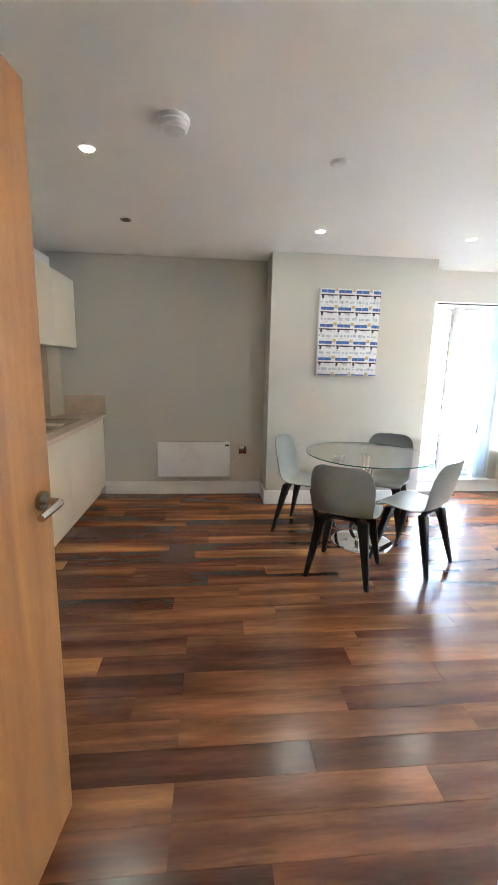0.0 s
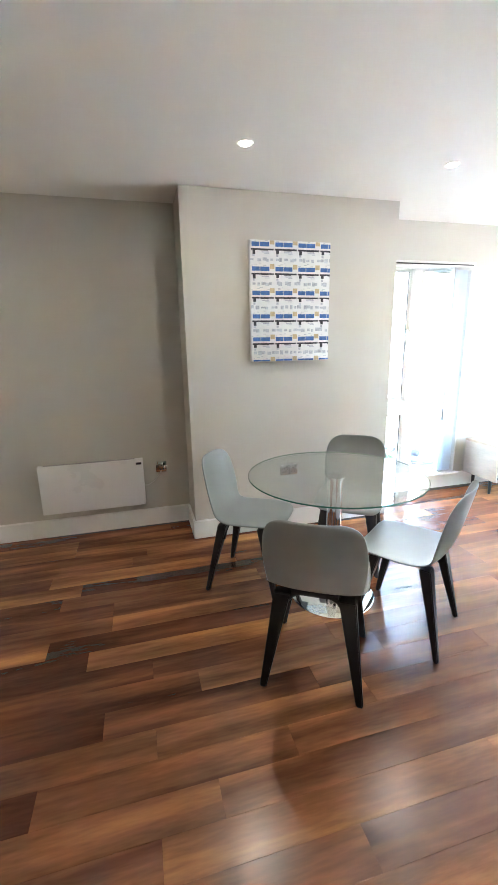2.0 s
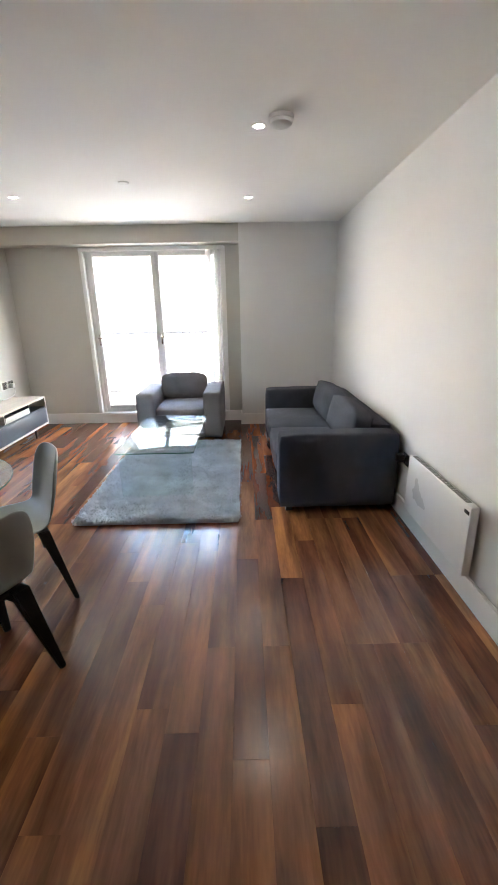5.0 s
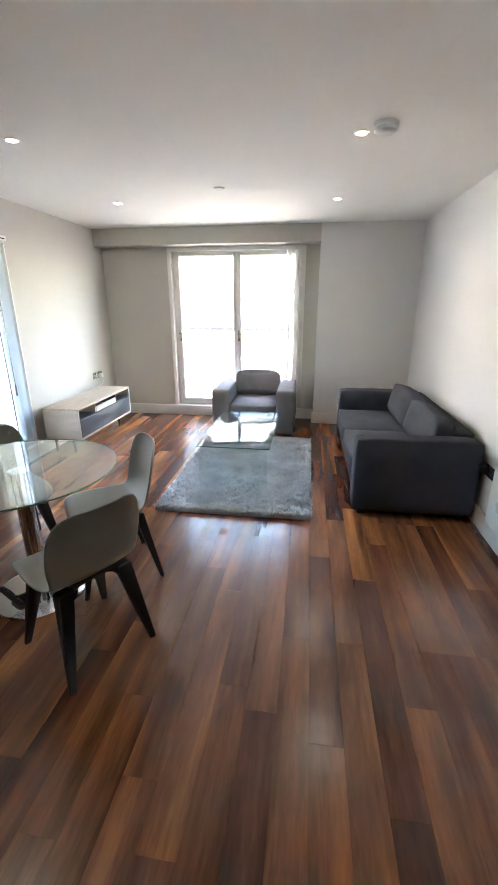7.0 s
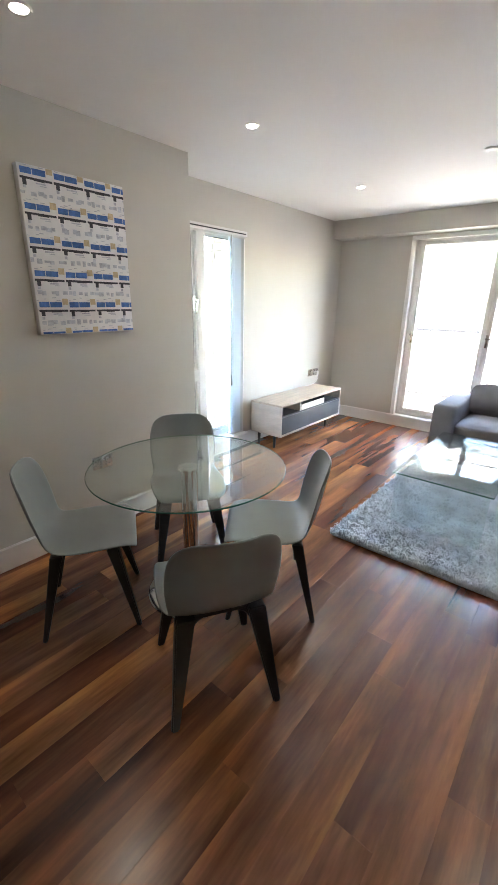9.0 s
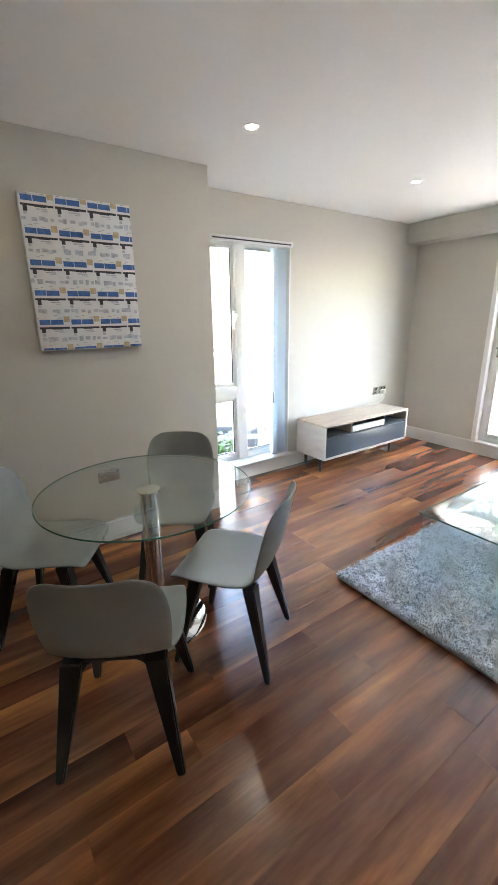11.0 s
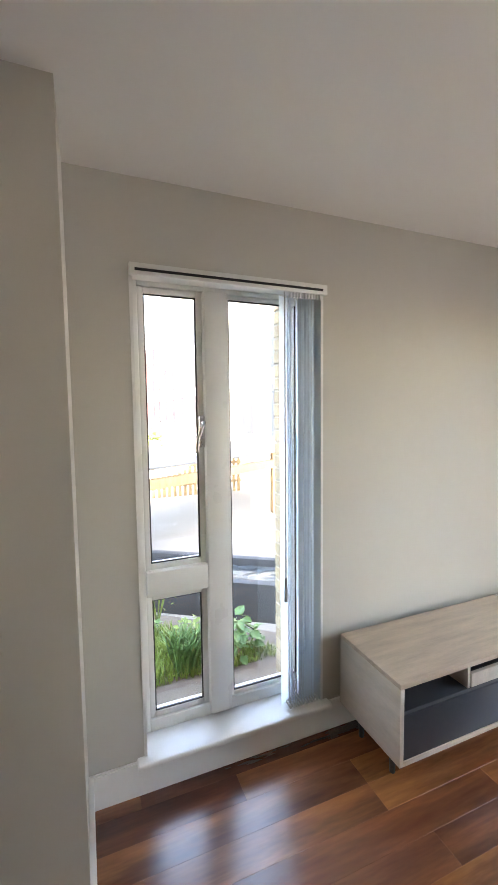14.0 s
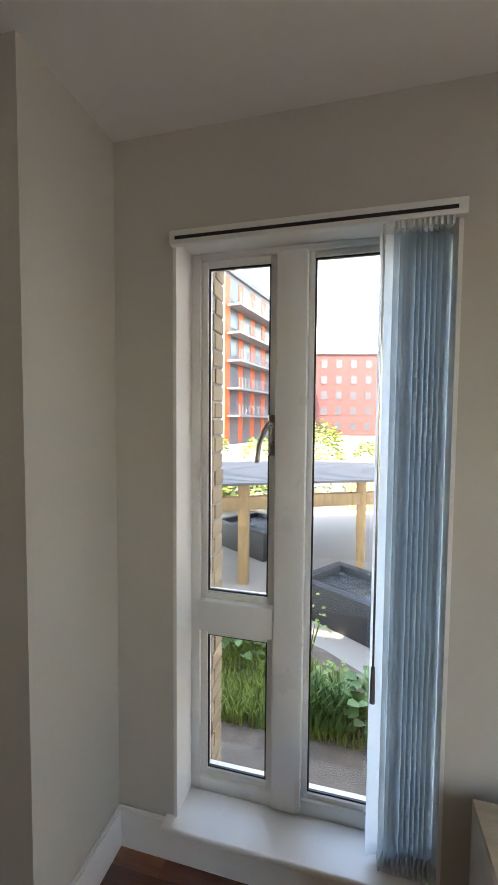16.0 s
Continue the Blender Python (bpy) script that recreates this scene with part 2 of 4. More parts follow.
def lathe(bm, profile, seg=48, center=(0, 0, 0)):
    rings = []
    for r, z in profile:
        rings.append([bm.verts.new((center[0] + r * math.cos(6.2831853 * k / seg), center[1] + r * math.sin(6.2831853 * k / seg), center[2] + z)) for k in range(seg)])
    for a, b in zip(rings, rings[1:]):
        for k in range(seg):
            bm.faces.new((a[k], a[(k + 1) % seg], b[(k + 1) % seg], b[k]))
    bm.faces.new(rings[0][::-1])
    bm.faces.new(rings[-1])
    return bm


def sweep(bm, pts, r, seg=12):
    """A round bar along a line of points."""
    pts = [Vector(p) for p in pts]
    rings = []
    for i, p in enumerate(pts):
        d = (pts[min(i + 1, len(pts) - 1)] - pts[max(i - 1, 0)]).normalized()
        u = d.cross(Vector((0.31, 0.95, 0.05))).normalized()
        v = d.cross(u)
        rings.append([bm.verts.new(p + r * (math.cos(6.2831853 * k / seg) * u + math.sin(6.2831853 * k / seg) * v)) for k in range(seg)])
    for a, b in zip(rings, rings[1:]):
        for k in range(seg):
            bm.faces.new((a[k], a[(k + 1) % seg], b[(k + 1) % seg], b[k]))
    bm.faces.new(rings[0][::-1])
    bm.faces.new(rings[-1])
    return bm


def finish(bm, name, material, smooth=None):
    bmesh.ops.recalc_face_normals(bm, faces=bm.faces)
    me = bpy.data.meshes.new(name)
    bm.to_mesh(me)
    bm.free()
    me.materials.append(material)
    if smooth:
        me.polygons.foreach_set("use_smooth", [True] * len(me.polygons))
        me.set_sharp_from_angle(angle=radians(smooth))
    return me


def part(name, bm, material, parent, label="", smooth=35):
    ob = new(name, finish(bm, name, material, smooth))
    ob.parent = parent
    if label:
        ob["label"] = label
    return ob


def thing(name, label, category, m=None, group="", kind=""):
    ob = new(name)
    ob.empty_display_size = 0.1
    if m is not None:
        ob.matrix_basis = m
    return tagged(ob, label, category, group, kind)


def solid(name, bm, material, label="", category="", kind="structure", smooth=35):
    return tagged(new(name, finish(bm, name, material, smooth)), label, category, "", kind)


# ---- the shell of the place ----
XL, XR, XB = -1.58, 5.33, 5.11          # kitchen wall, far window wall, bulkhead front
YS, YP, YB = 0.27, 3.968, 4.375         # south wall, pier front, window wall
PX0, PX1 = 0.70, 2.328                  # pier
WX0, WX1, WZ0, WZ1 = 2.545, 3.405, 0.13, 2.134   # side window opening
FY0, FY1, FZ0, FZ1 = 1.68, 3.42, 0.14, 2.245    # french window opening
YK = 4.338                              # kitchen back wall face
YH = 0.15                               # doorway wall face

floor = solid("floor", boxed(XL - 0.1, XR + 0.1, -2.4, YB + 0.02, -0.12, -0.012), FLOOR_GAP, "dark walnut laminate floor of long boards", "floor")
solid("ceiling", boxed(XL - 0.1, XR + 0.3, -2.4, YB + 0.3, CEIL, CEIL + 0.2), CEILING, "smooth off-white painted ceiling", "ceiling")
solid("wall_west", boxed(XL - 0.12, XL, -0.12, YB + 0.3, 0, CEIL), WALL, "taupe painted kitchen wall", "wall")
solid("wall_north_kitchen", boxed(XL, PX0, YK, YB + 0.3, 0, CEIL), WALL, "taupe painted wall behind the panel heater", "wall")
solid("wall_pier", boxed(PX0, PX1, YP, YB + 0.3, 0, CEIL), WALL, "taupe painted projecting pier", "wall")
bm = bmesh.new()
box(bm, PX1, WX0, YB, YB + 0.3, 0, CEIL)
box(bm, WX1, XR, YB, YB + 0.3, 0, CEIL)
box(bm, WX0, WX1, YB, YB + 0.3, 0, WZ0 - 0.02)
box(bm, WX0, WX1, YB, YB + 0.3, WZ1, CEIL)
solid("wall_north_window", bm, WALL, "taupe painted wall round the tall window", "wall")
bm = bmesh.new()
box(bm, XR, XR + 0.3, FY1, YB + 0.3, 0, CEIL)
box(bm, XR, XR + 0.3, YS, FY0, 0, CEIL)
box(bm, XR, XR + 0.3, FY0, FY1, 0, FZ0)
box(bm, XR, XR + 0.3, FY0, FY1, FZ1, CEIL)
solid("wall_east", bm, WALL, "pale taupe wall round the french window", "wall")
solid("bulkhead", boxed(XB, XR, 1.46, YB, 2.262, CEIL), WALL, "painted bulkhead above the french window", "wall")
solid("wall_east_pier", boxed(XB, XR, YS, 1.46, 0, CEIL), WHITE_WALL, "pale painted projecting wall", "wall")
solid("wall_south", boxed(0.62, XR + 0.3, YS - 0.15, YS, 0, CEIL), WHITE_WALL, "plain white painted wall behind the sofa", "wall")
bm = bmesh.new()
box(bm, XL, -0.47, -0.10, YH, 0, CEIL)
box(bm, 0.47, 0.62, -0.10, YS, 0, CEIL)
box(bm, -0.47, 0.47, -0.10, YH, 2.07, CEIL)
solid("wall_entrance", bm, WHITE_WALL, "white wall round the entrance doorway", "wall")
bm = bmesh.new()
box(bm, -0.72, -0.62, -2.4, -0.10, 0, CEIL)
box(bm, 0.62, 0.72, -2.4, -0.10, 0, CEIL)
box(bm, -0.72, 0.72, -2.5, -2.4, 0, CEIL)
solid("wall_hall", bm, WHITE_WALL, "plain white hall walls", "wall")
bm = bmesh.new()
box(bm, -0.47, -0.44, -0.12, YH + 0.02, 0, 2.07)
box(bm, 0.44, 0.47, -0.12, YH + 0.02, 0, 2.07)
box(bm, -0.44, 0.44, -0.12, YH + 0.02, 2.04, 2.07)
solid("door_frame", bm, TRIM, "white painted door frame", "door frame")

# Unseen slab, added so the upper storeys' shadow falls across the courtyard
solid("wall_upper_storeys", boxed(-14.0, XR + 0.3, YB + 0.32, YB + 0.53, CEIL + 0.32, 9.4), YBRICK, "unseen buff brick slab for the storeys above, shading the courtyard", "wall")

# skirting
BB, BT = 0.145, 0.018


def skirting(x0, x1, y0, y1):
    b = boxed(x0, x1, y0, y1, 0, BB)
    es = [e for e in b.edges if all(v.co.z > BB - 0.001 for v in e.verts)]
    bmesh.ops.bevel(b, geom=es, offset=0.006, segments=2, affect="EDGES")
    return solid("baseboard", b, TRIM, "white gloss painted skirting board", "skirting")


skirting(-1.0, PX0 - 0.0, YK - BT, YK)
skirting(PX0 - BT, PX0, YP - BT, YK - BT)
skirting(PX0, PX1, YP - BT, YP)
skirting(PX1, PX1 + BT, YP - BT, YB - BT)
skirting(PX1, XR, YB - BT, YB)
skirting(XR - BT, XR, 1.46, YB - BT)
skirting(XB, XR - BT, 1.46, 1.46 + BT)
skirting(XB - BT, XB, YS, 1.46 + BT)
skirting(0.62, XB - BT, YS, YS + BT)


# ---- tall side window ----
def pane(name, b, parent):
    ob = part(name, b, PANE, parent, "clear window pane", smooth=None)
    ob.visible_shadow = False
    return ob


w1 = thing("window_1", "tall white framed window with a transom and casement", "window", kind="structure")
YF = 4.50
bm = bmesh.new()
for a in ((WX0, WX0 + 0.045, YF, YF + 0.07, WZ0, WZ1), (WX1 - 0.045, WX1, YF, YF + 0.07, WZ0, WZ1), (WX0 + 0.045, WX1 - 0.045, YF, YF + 0.07, WZ1 - 0.032, WZ1), (WX0 + 0.045, WX1 - 0.045, YF, YF + 0.07, WZ0, WZ0 + 0.07)):
    box(bm, *a, bevel=0.004)
part("window_frame", bm, UPVC, w1)
part("mullion", boxed(2.868, 2.972, YF - 0.022, YF + 0.075, WZ0 + 0.03, WZ1 - 0.032, bevel=0.006), UPVC, w1)
part("transom", boxed(WX0 + 0.045, 2.868, YF - 0.016, YF + 0.07, 0.772, 0.885, bevel=0.006), UPVC, w1)


def sash(x0, x1, z0, z1, w, name):
    b = bmesh.new()
    for a in ((x0, x0 + w, z0, z1), (x1 - w, x1, z0, z1), (x0 + w, x1 - w, z1 - w, z1), (x0 + w, x1 - w, z0, z0 + w)):
        box(b, a[0], a[1], YF + 0.012, YF + 0.055, a[2], a[3], bevel=0.003)
    s = part(name, b, UPVC, w1)
    g = bmesh.new()
    for a in ((x0 + w, x0 + w + 0.006, z0 + w, z1 - w), (x1 - w - 0.006, x1 - w, z0 + w, z1 - w), (x0 + w, x1 - w, z0 + w, z0 + w + 0.006), (x0 + w, x1 - w, z1 - w - 0.006, z1 - w)):
        box(g, a[0], a[1], YF + 0.02, YF + 0.028, a[2], a[3])
    part("gasket", g, BLACK, s, "black rubber gasket")
    pane("pane", boxed(x0 + w, x1 - w, YF + 0.03, YF + 0.036, z0 + w, z1 - w), s)


sash(WX0 + 0.045, 2.868, 0.885, WZ1 - 0.032, 0.026, "casement")
sash(WX0 + 0.045, 2.868, WZ0 + 0.07, 0.772, 0.026, "lower_light")
sash(2.972, WX1 - 0.045, WZ0 + 0.07, WZ1 - 0.032, 0.02, "fixed_light")
bm = bmesh.new()
box(bm, 2.842, 2.866, YF - 0.012, YF + 0.012, 1.42, 1.56, bevel=0.004)
sweep(bm, [(2.853, YF - 0.01, 1.53), (2.853, YF - 0.05, 1.53), (2.845, YF - 0.058, 1.52), (2.822, YF - 0.058, 1.46), (2.815, YF - 0.058, 1.40)], 0.008)
part("window_handle", bm, STEEL, w1, "brushed steel casement handle")
bm = bmesh.new()
box(bm, WX0 - 0.03, WX1 + 0.03, 4.325, YF, 0.128, 0.152, bevel=0.008, seg=3)
part("window_sill", bm, TRIM, w1, "white gloss window board")
bm = bmesh.new()
box(bm, WX0, WX0 + 0.012, YB - 0.004, YF, 0.152, WZ1)
box(bm, WX1 - 0.012, WX1, YB - 0.004, YF, 0.152, WZ1)
box(bm, WX0 + 0.012, WX1 - 0.012, YB - 0.004, YF, WZ1 - 0.012, WZ1)
part("reveal_lining", bm, TRIM, w1)

blind = thing("vertical_blind", "pale blue vertical blind drawn aside in white headrail", "blind")
bm = bmesh.new()
box(bm, WX0 + 0.0, WX1 + 0.005, YB - 0.032, YB - 0.005, WZ1 - 0.038, WZ1 + 0.006, bevel=0.003)
part("headrail", bm, UPVC, blind)
part("rail_slot", boxed(WX0 + 0.02, WX1 - 0.02, YB - 0.0345, YB - 0.0315, WZ1 - 0.024, WZ1 - 0.014), BLACK, blind, "dark track slot")
random.seed(5)
for k in range(11):
    x = 3.375 - k * 0.0145
    a = radians(62 + random.uniform(-6, 6)) if k < 10 else radians(24)
    b = bmesh.new()
    rows = []
    for z in (0.165, 0.9, 1.5, WZ1 - 0.045):
        row = []
        for i in range(5):
            u = (i - 2) / 2 * 0.0445
            c = 0.006 * (1 - (i - 2) ** 2 / 4)
            row.append(b.verts.new((x + u * math.cos(a) - c * math.sin(a), 4.412 + u * math.sin(a) + c * math.cos(a), z)))
        rows.append(row)
    for r0, r1 in zip(rows, rows[1:]):
        for i in range(4):
            b.faces.new((r0[i], r0[i + 1], r1[i + 1], r1[i]))
    bmesh.ops.solidify(b, geom=b.faces[:], thickness=0.0008)
    s = part("vane", b, CLOTH_BLIND, blind)
    part("hanger", boxed(x - 0.003, x + 0.003, YB - 0.028, YB - 0.012, WZ1 - 0.06, WZ1 - 0.036), WHITEP, s)
    part("bottom_weight", boxed(x - 0.004, x + 0.004, 4.37, 4.455, 0.158, 0.172), WHITEP, s)
bm = bmesh.new()
tube(bm, (3.198, YB - 0.02, 0.80), (3.198, YB - 0.02, WZ1 - 0.04), 0.0035, seg=8)
wand = part("wand", bm, STEEL, blind, "thin grey control wand")
part("wand_grip", tube(bmesh.new(), (3.198, YB - 0.02, 0.70), (3.198, YB - 0.02, 0.81), 0.008, 0.006, seg=12), DARKGREY, wand)

# ---- french window ----
w2 = thing("window_2", "wide white french window with two glazed leaves", "window", kind="structure")
XF = XR + 0.06
bm = bmesh.new()
for a in ((FY0, FY0 + 0.05, FZ0, FZ1), (FY1 - 0.05, FY1, FZ0, FZ1), (FY0 + 0.05, FY1 - 0.05, FZ1 - 0.045, FZ1), (FY0 + 0.05, FY1 - 0.05, FZ0, FZ0 + 0.05)):
    box(bm, XF, XF + 0.07, *a, bevel=0.004)
part("window_frame", bm, UPVC, w2)
for y0, y1 in ((FY0 + 0.05, 2.535), (2.535, FY1 - 0.05)):
    b = bmesh.new()
    w = 0.05
    z0, z1 = FZ0 + 0.05, FZ1 - 0.045
    for a in ((y0, y0 + w, z0, z1), (y1 - w, y1, z0, z1), (y0 + w, y1 - w, z1 - w, z1), (y0 + w, y1 - w, z0, z0 + w)):
        box(b, XF - 0.012, XF + 0.05, *a, bevel=0.004)
    leaf = part("door_leaf", b, UPVC, w2)
    pane("pane", boxed(XF + 0.02, XF + 0.026, y0 + w, y1 - w, z0 + w, z1 - w), leaf)
    hy = y0 + 0.02 if y0 > 2.4 else y1 - 0.02
    hy = FY1 - 0.075 if y0 > 2.4 else hy
    h = bmesh.new()
    box(h, XF - 0.022, XF - 0.01, hy - 0.012, hy + 0.012, 1.06, 1.2, bevel=0.003)
    sweep(h, [(XF - 0.02, hy, 1.16), (XF - 0.06, hy, 1.16), (XF - 0.065, hy - 0.01, 1.16), (XF - 0.065, hy - 0.09, 1.155)], 0.008)
    part("window_handle", h, STEEL, leaf, "steel lever handle")
bm = bmesh.new()
box(bm, XR - 0.012, XR + 0.057, FY0 - 0.045, FY0 + 0.004, FZ0 - 0.02, FZ1, bevel=0.004)
box(bm, XR - 0.012, XR + 0.057, FY1 - 0.004, FY1 + 0.045, FZ0 - 0.02, FZ1, bevel=0.004)
box(bm, XR - 0.03, XR + 0.06, FY0 - 0.045, FY1 + 0.045, FZ0 - 0.025, FZ0 + 0.004, bevel=0.004)
part("window_trim", bm, TRIM, w2)
voile = thing("voile_blind", "white voile vertical blind gathered at the window side", "blind")
part("headrail", boxed(XR - 0.05, XR - 0.015, FY0 - 0.03, FY1 + 0.03, 2.205, 2.25, bevel=0.003), UPVC, voile)
for k in range(9):
    y = FY0 + 0.02 + k * 0.021
    b = bmesh.new()
    box(b, XR - 0.075, XR + 0.01, y, y + 0.0015, 0.17, 2.207)
    bmesh.ops.rotate(b, cent=(XR - 0.03, y, 0), matrix=Matrix.Rotation(radians(random.uniform(-14, 14)), 3, "Z"), verts=b.verts)
    part("vane", b, CLOTH_WHITE, voile)


# ---- entrance door ----
HX, HY, EX, EY = -0.40, 0.18, -0.298, 1.05
ang = math.degrees(math.atan2(EY - HY, EX - HX))
DW = math.hypot(EX - HX, EY - HY)
door = thing("door_1", "open oak veneered entrance door with steel lever handles", "door", pose(HX, HY, 0, 0, 0, ang), kind="structure")
part("door_leaf", boxed(0, DW, 0.0, 0.044, 0.008, 2.045, bevel=0.002), OAK_DOOR, door)
for side, y in ((-1, 0.0), (1, 0.044)):
    b = bmesh.new()
    tube(b, (DW - 0.055, y, 1.05), (DW - 0.055, y + side * 0.012, 1.05), 0.026, seg=24)
    part("rose", b, STEEL, door, "brushed steel rose")
    b = bmesh.new()
    sweep(b, [(DW - 0.055, y, 1.05), (DW - 0.055, y + side * 0.045, 1.05), (DW - 0.06, y + side * 0.055, 1.05), (DW - 0.08, y + side * 0.06, 1.05), (DW - 0.165, y + side * 0.06, 1.045)], 0.0095)
    part("lever", b, STEEL, door, "brushed steel lever")

# ---- kitchen ----
FX = -1.0
TOPZ = 0.875


def base_unit(y0, y1, fronts, label):
    u = thing("base_cabinet", label, "cabinet", group="kitchen base cabinets")
    part("body", boxed(XL + 0.002, FX - 0.02, y0 + 0.001, y1 - 0.001, 0.10, 0.840), CREAM, u)
    part("plinth", boxed(XL + 0.05, FX - 0.06, y0 + 0.001, y1 - 0.001, 0, 0.10), CREAM, u, "recessed cream plinth")
    for name, z0, z1 in fronts:
        if name == "channel":
            c = bmesh.new()
            box(c, FX - 0.019, FX - 0.004, y0 + 0.002, y1 - 0.002, z0, z1, bevel=0.002)
            part("handle_channel", c, STEEL, u, "recessed steel handle channel")
        else:
            part(name, boxed(FX - 0.019, FX, y0 + 0.002, y1 - 0.002, z0, z1, bevel=0.002), CREAM, u)
    # shade of the gap below the worktop, put in as a dark grey strip
    part("shadow_rail", boxed(FX - 0.019, FX - 0.008, y0 + 0.002, y1 - 0.002, 0.821, 0.840), DARKGREY, u, "dark strip standing for the shadow gap under the worktop")
    return u


base_unit(3.80, YK - 0.002, [("door", 0.105, 0.818)], "cream handleless base cabinet beside the back wall")
base_unit(3.29, 3.80, [("door", 0.105, 0.818)], "cream handleless base cabinet under the sink")
base_unit(2.80, 3.29, [("door", 0.105, 0.818)], "cream handleless base cabinet under the sink")
base_unit(2.20, 2.80, [("drawer_front", 0.105, 0.575), ("channel", 0.578, 0.605), ("drawer_front", 0.608, 0.745), ("drawer_front", 0.749, 0.818)], "cream drawer cabinet with a steel handle channel")
base_unit(1.60, 2.20, [("door", 0.105, 0.818)], "cream handleless base cabinet beside the drawers")

SY0, SY1, SX0, SX1 = 3.02, 3.88, -1.47, -1.09
bm = bmesh.new()
WT0, WT1, WF = 1.60, YK - 0.002, -0.965
box(bm, XL + 0.002, SX0, WT0, WT1, 0.841, TOPZ)
box(bm, SX1, WF, WT0, WT1, 0.841, TOPZ)
box(bm, SX0, SX1, WT0, SY0, 0.841, TOPZ)
box(bm, SX0, SX1, SY1, WT1, 0.841, TOPZ)
solid("worktop", bm, STONE, "beige stone effect kitchen worktop", "worktop", kind="")
solid("upstand", boxed(-1.38, WF, WT1 - 0.018, WT1, TOPZ + 0.001, 1.072, bevel=0.002), STONE, "beige worktop upstand against the wall", "upstand", kind="")
solid("splashback", boxed(XL + 0.001, XL + 0.012, 1.6, 3.99, TOPZ + 0.001, 1.553), SPLASH, "beige splashback panel behind the sink", "splashback", kind="")
solid("boxing", boxed(XL + 0.001, -1.40, 4.0, YK - 0.002, TOPZ + 0.001, 1.553), SPLASH, "beige boxed pipe casing on the worktop", "boxing", kind="")

sink = thing("sink", "stainless steel inset sink with drainer and bowl", "sink")
bm = bmesh.new()
t = 0.003
for a in ((SX0 - 0.012, SX0 + 0.03, SY0 - 0.012, SY1 + 0.012), (SX1 - 0.03, SX1 + 0.012, SY0 - 0.012, SY1 + 0.012), (SX0 + 0.03, SX1 - 0.03, SY0 - 0.012, SY0 + 0.03), (SX0 + 0.03, SX1 - 0.03, SY1 - 0.03, SY1 + 0.012), (SX0 + 0.03, SX1 - 0.03, 3.40, 3.44)):
    box(bm, a[0], a[1], a[2], a[3], TOPZ + 0.001, TOPZ + 0.005, bevel=0.0015)
part("rim", bm, STEEL, sink)
for y0, y1, dz, nm in ((3.44, SY1 - 0.03, 0.17, "bowl"), (SY0 + 0.03, 3.40, 0.022, "drainer")):
    b = bmesh.new()
    x0, x1 = SX0 + 0.03, SX1 - 0.03
    zt, zb = TOPZ + 0.004, TOPZ - dz
    box(b, x0 - t, x0, y0, y1, zb, zt)
    box(b, x1, x1 + t, y0, y1, zb, zt)
    box(b, x0 - t, x1 + t, y0 - t, y0, zb, zt)
    box(b, x0 - t, x1 + t, y1, y1 + t, zb, zt)
    box(b, x0 - t, x1 + t, y0 - t, y1 + t, zb - t, zb)
    part(nm, b, STEEL, sink)
tap = thing("tap", "tall chrome swan neck kitchen mixer tap", "tap")
b = bmesh.new()
tube(b, (-1.44, 3.30, TOPZ + 0.005), (-1.44, 3.30, TOPZ + 0.09), 0.024, 0.02)
part("tap_body", b, CHROME, tap)
pts = [(-1.44, 3.30, TOPZ + 0.09), (-1.44, 3.30, 1.215)]
for k in range(0, 7):
    a = radians(180 - k * 15)
    pts.append((-1.44 + 0.035 + 0.035 * math.cos(a), 3.30, 1.215 + 0.035 * math.sin(a)))
pts += [(-1.30, 3.30, 1.25), (-1.26, 3.30, 1.24), (-1.245, 3.30, 1.215)]
part("spout", sweep(bmesh.new(), pts, 0.011), CHROME, tap)
part("tap_lever", sweep(bmesh.new(), [(-1.42, 3.30, TOPZ + 0.06), (-1.39, 3.40, TOPZ + 0.075), (-1.36, 3.38, TOPZ + 0.10)], 0.006), CHROME, tap)

for y0, y1 in ((3.77, YK - 0.002), (3.17, 3.77), (2.57, 3.17), (1.97, 2.57)):
    u = thing("wall_cabinet", "cream handleless kitchen wall cabinet", "cabinet", group="kitchen wall cabinets")
    part("body", boxed(XL + 0.002, -1.25, y0 + 0.001, y1 - 0.001, 1.56, 2.19), CREAM, u)
    part("door", boxed(-1.249, -1.23, y0 + 0.0006, y1 - 0.0006, 1.545, 2.195, bevel=0.002), CREAM, u)
solid("duct_boxing", boxed(XL + 0.001, -1.38, 1.97, 4.15, 2.197, 2.36), TRIM, "white duct boxing above the wall cabinets", "boxing", kind="")


# ---- heaters and sockets ----
def heater(m, label):
    h = thing("panel_heater", label, "heater", m)
    part("panel", boxed(0, 0.77, -0.075, -0.03, 0.21, 0.595, bevel=0.006, seg=3), RADIATOR, h)
    part("bracket", boxed(0.1, 0.67, -0.031, 0.0, 0.27, 0.54), WHITEP, h)
    part("control", boxed(0.715, 0.757, -0.078, -0.0745, 0.55, 0.568, bevel=0.001), BLACK, h, "black control display")
    g = bmesh.new()
    for k in range(30):
        box(g, 0.04 + k * 0.0225, 0.056 + k * 0.0225, -0.068, -0.04, 0.5952, 0.5965)
    part("grille", g, DARKGREY, h, "dark outlet slots")
    return h


heater(pose(-0.43, YK - 0.001, 0), "white wall mounted electric panel heater")
heater(pose(2.23, YS + 0.001, -0.035, 0, 0, 180), "white panel heater on the white wall")


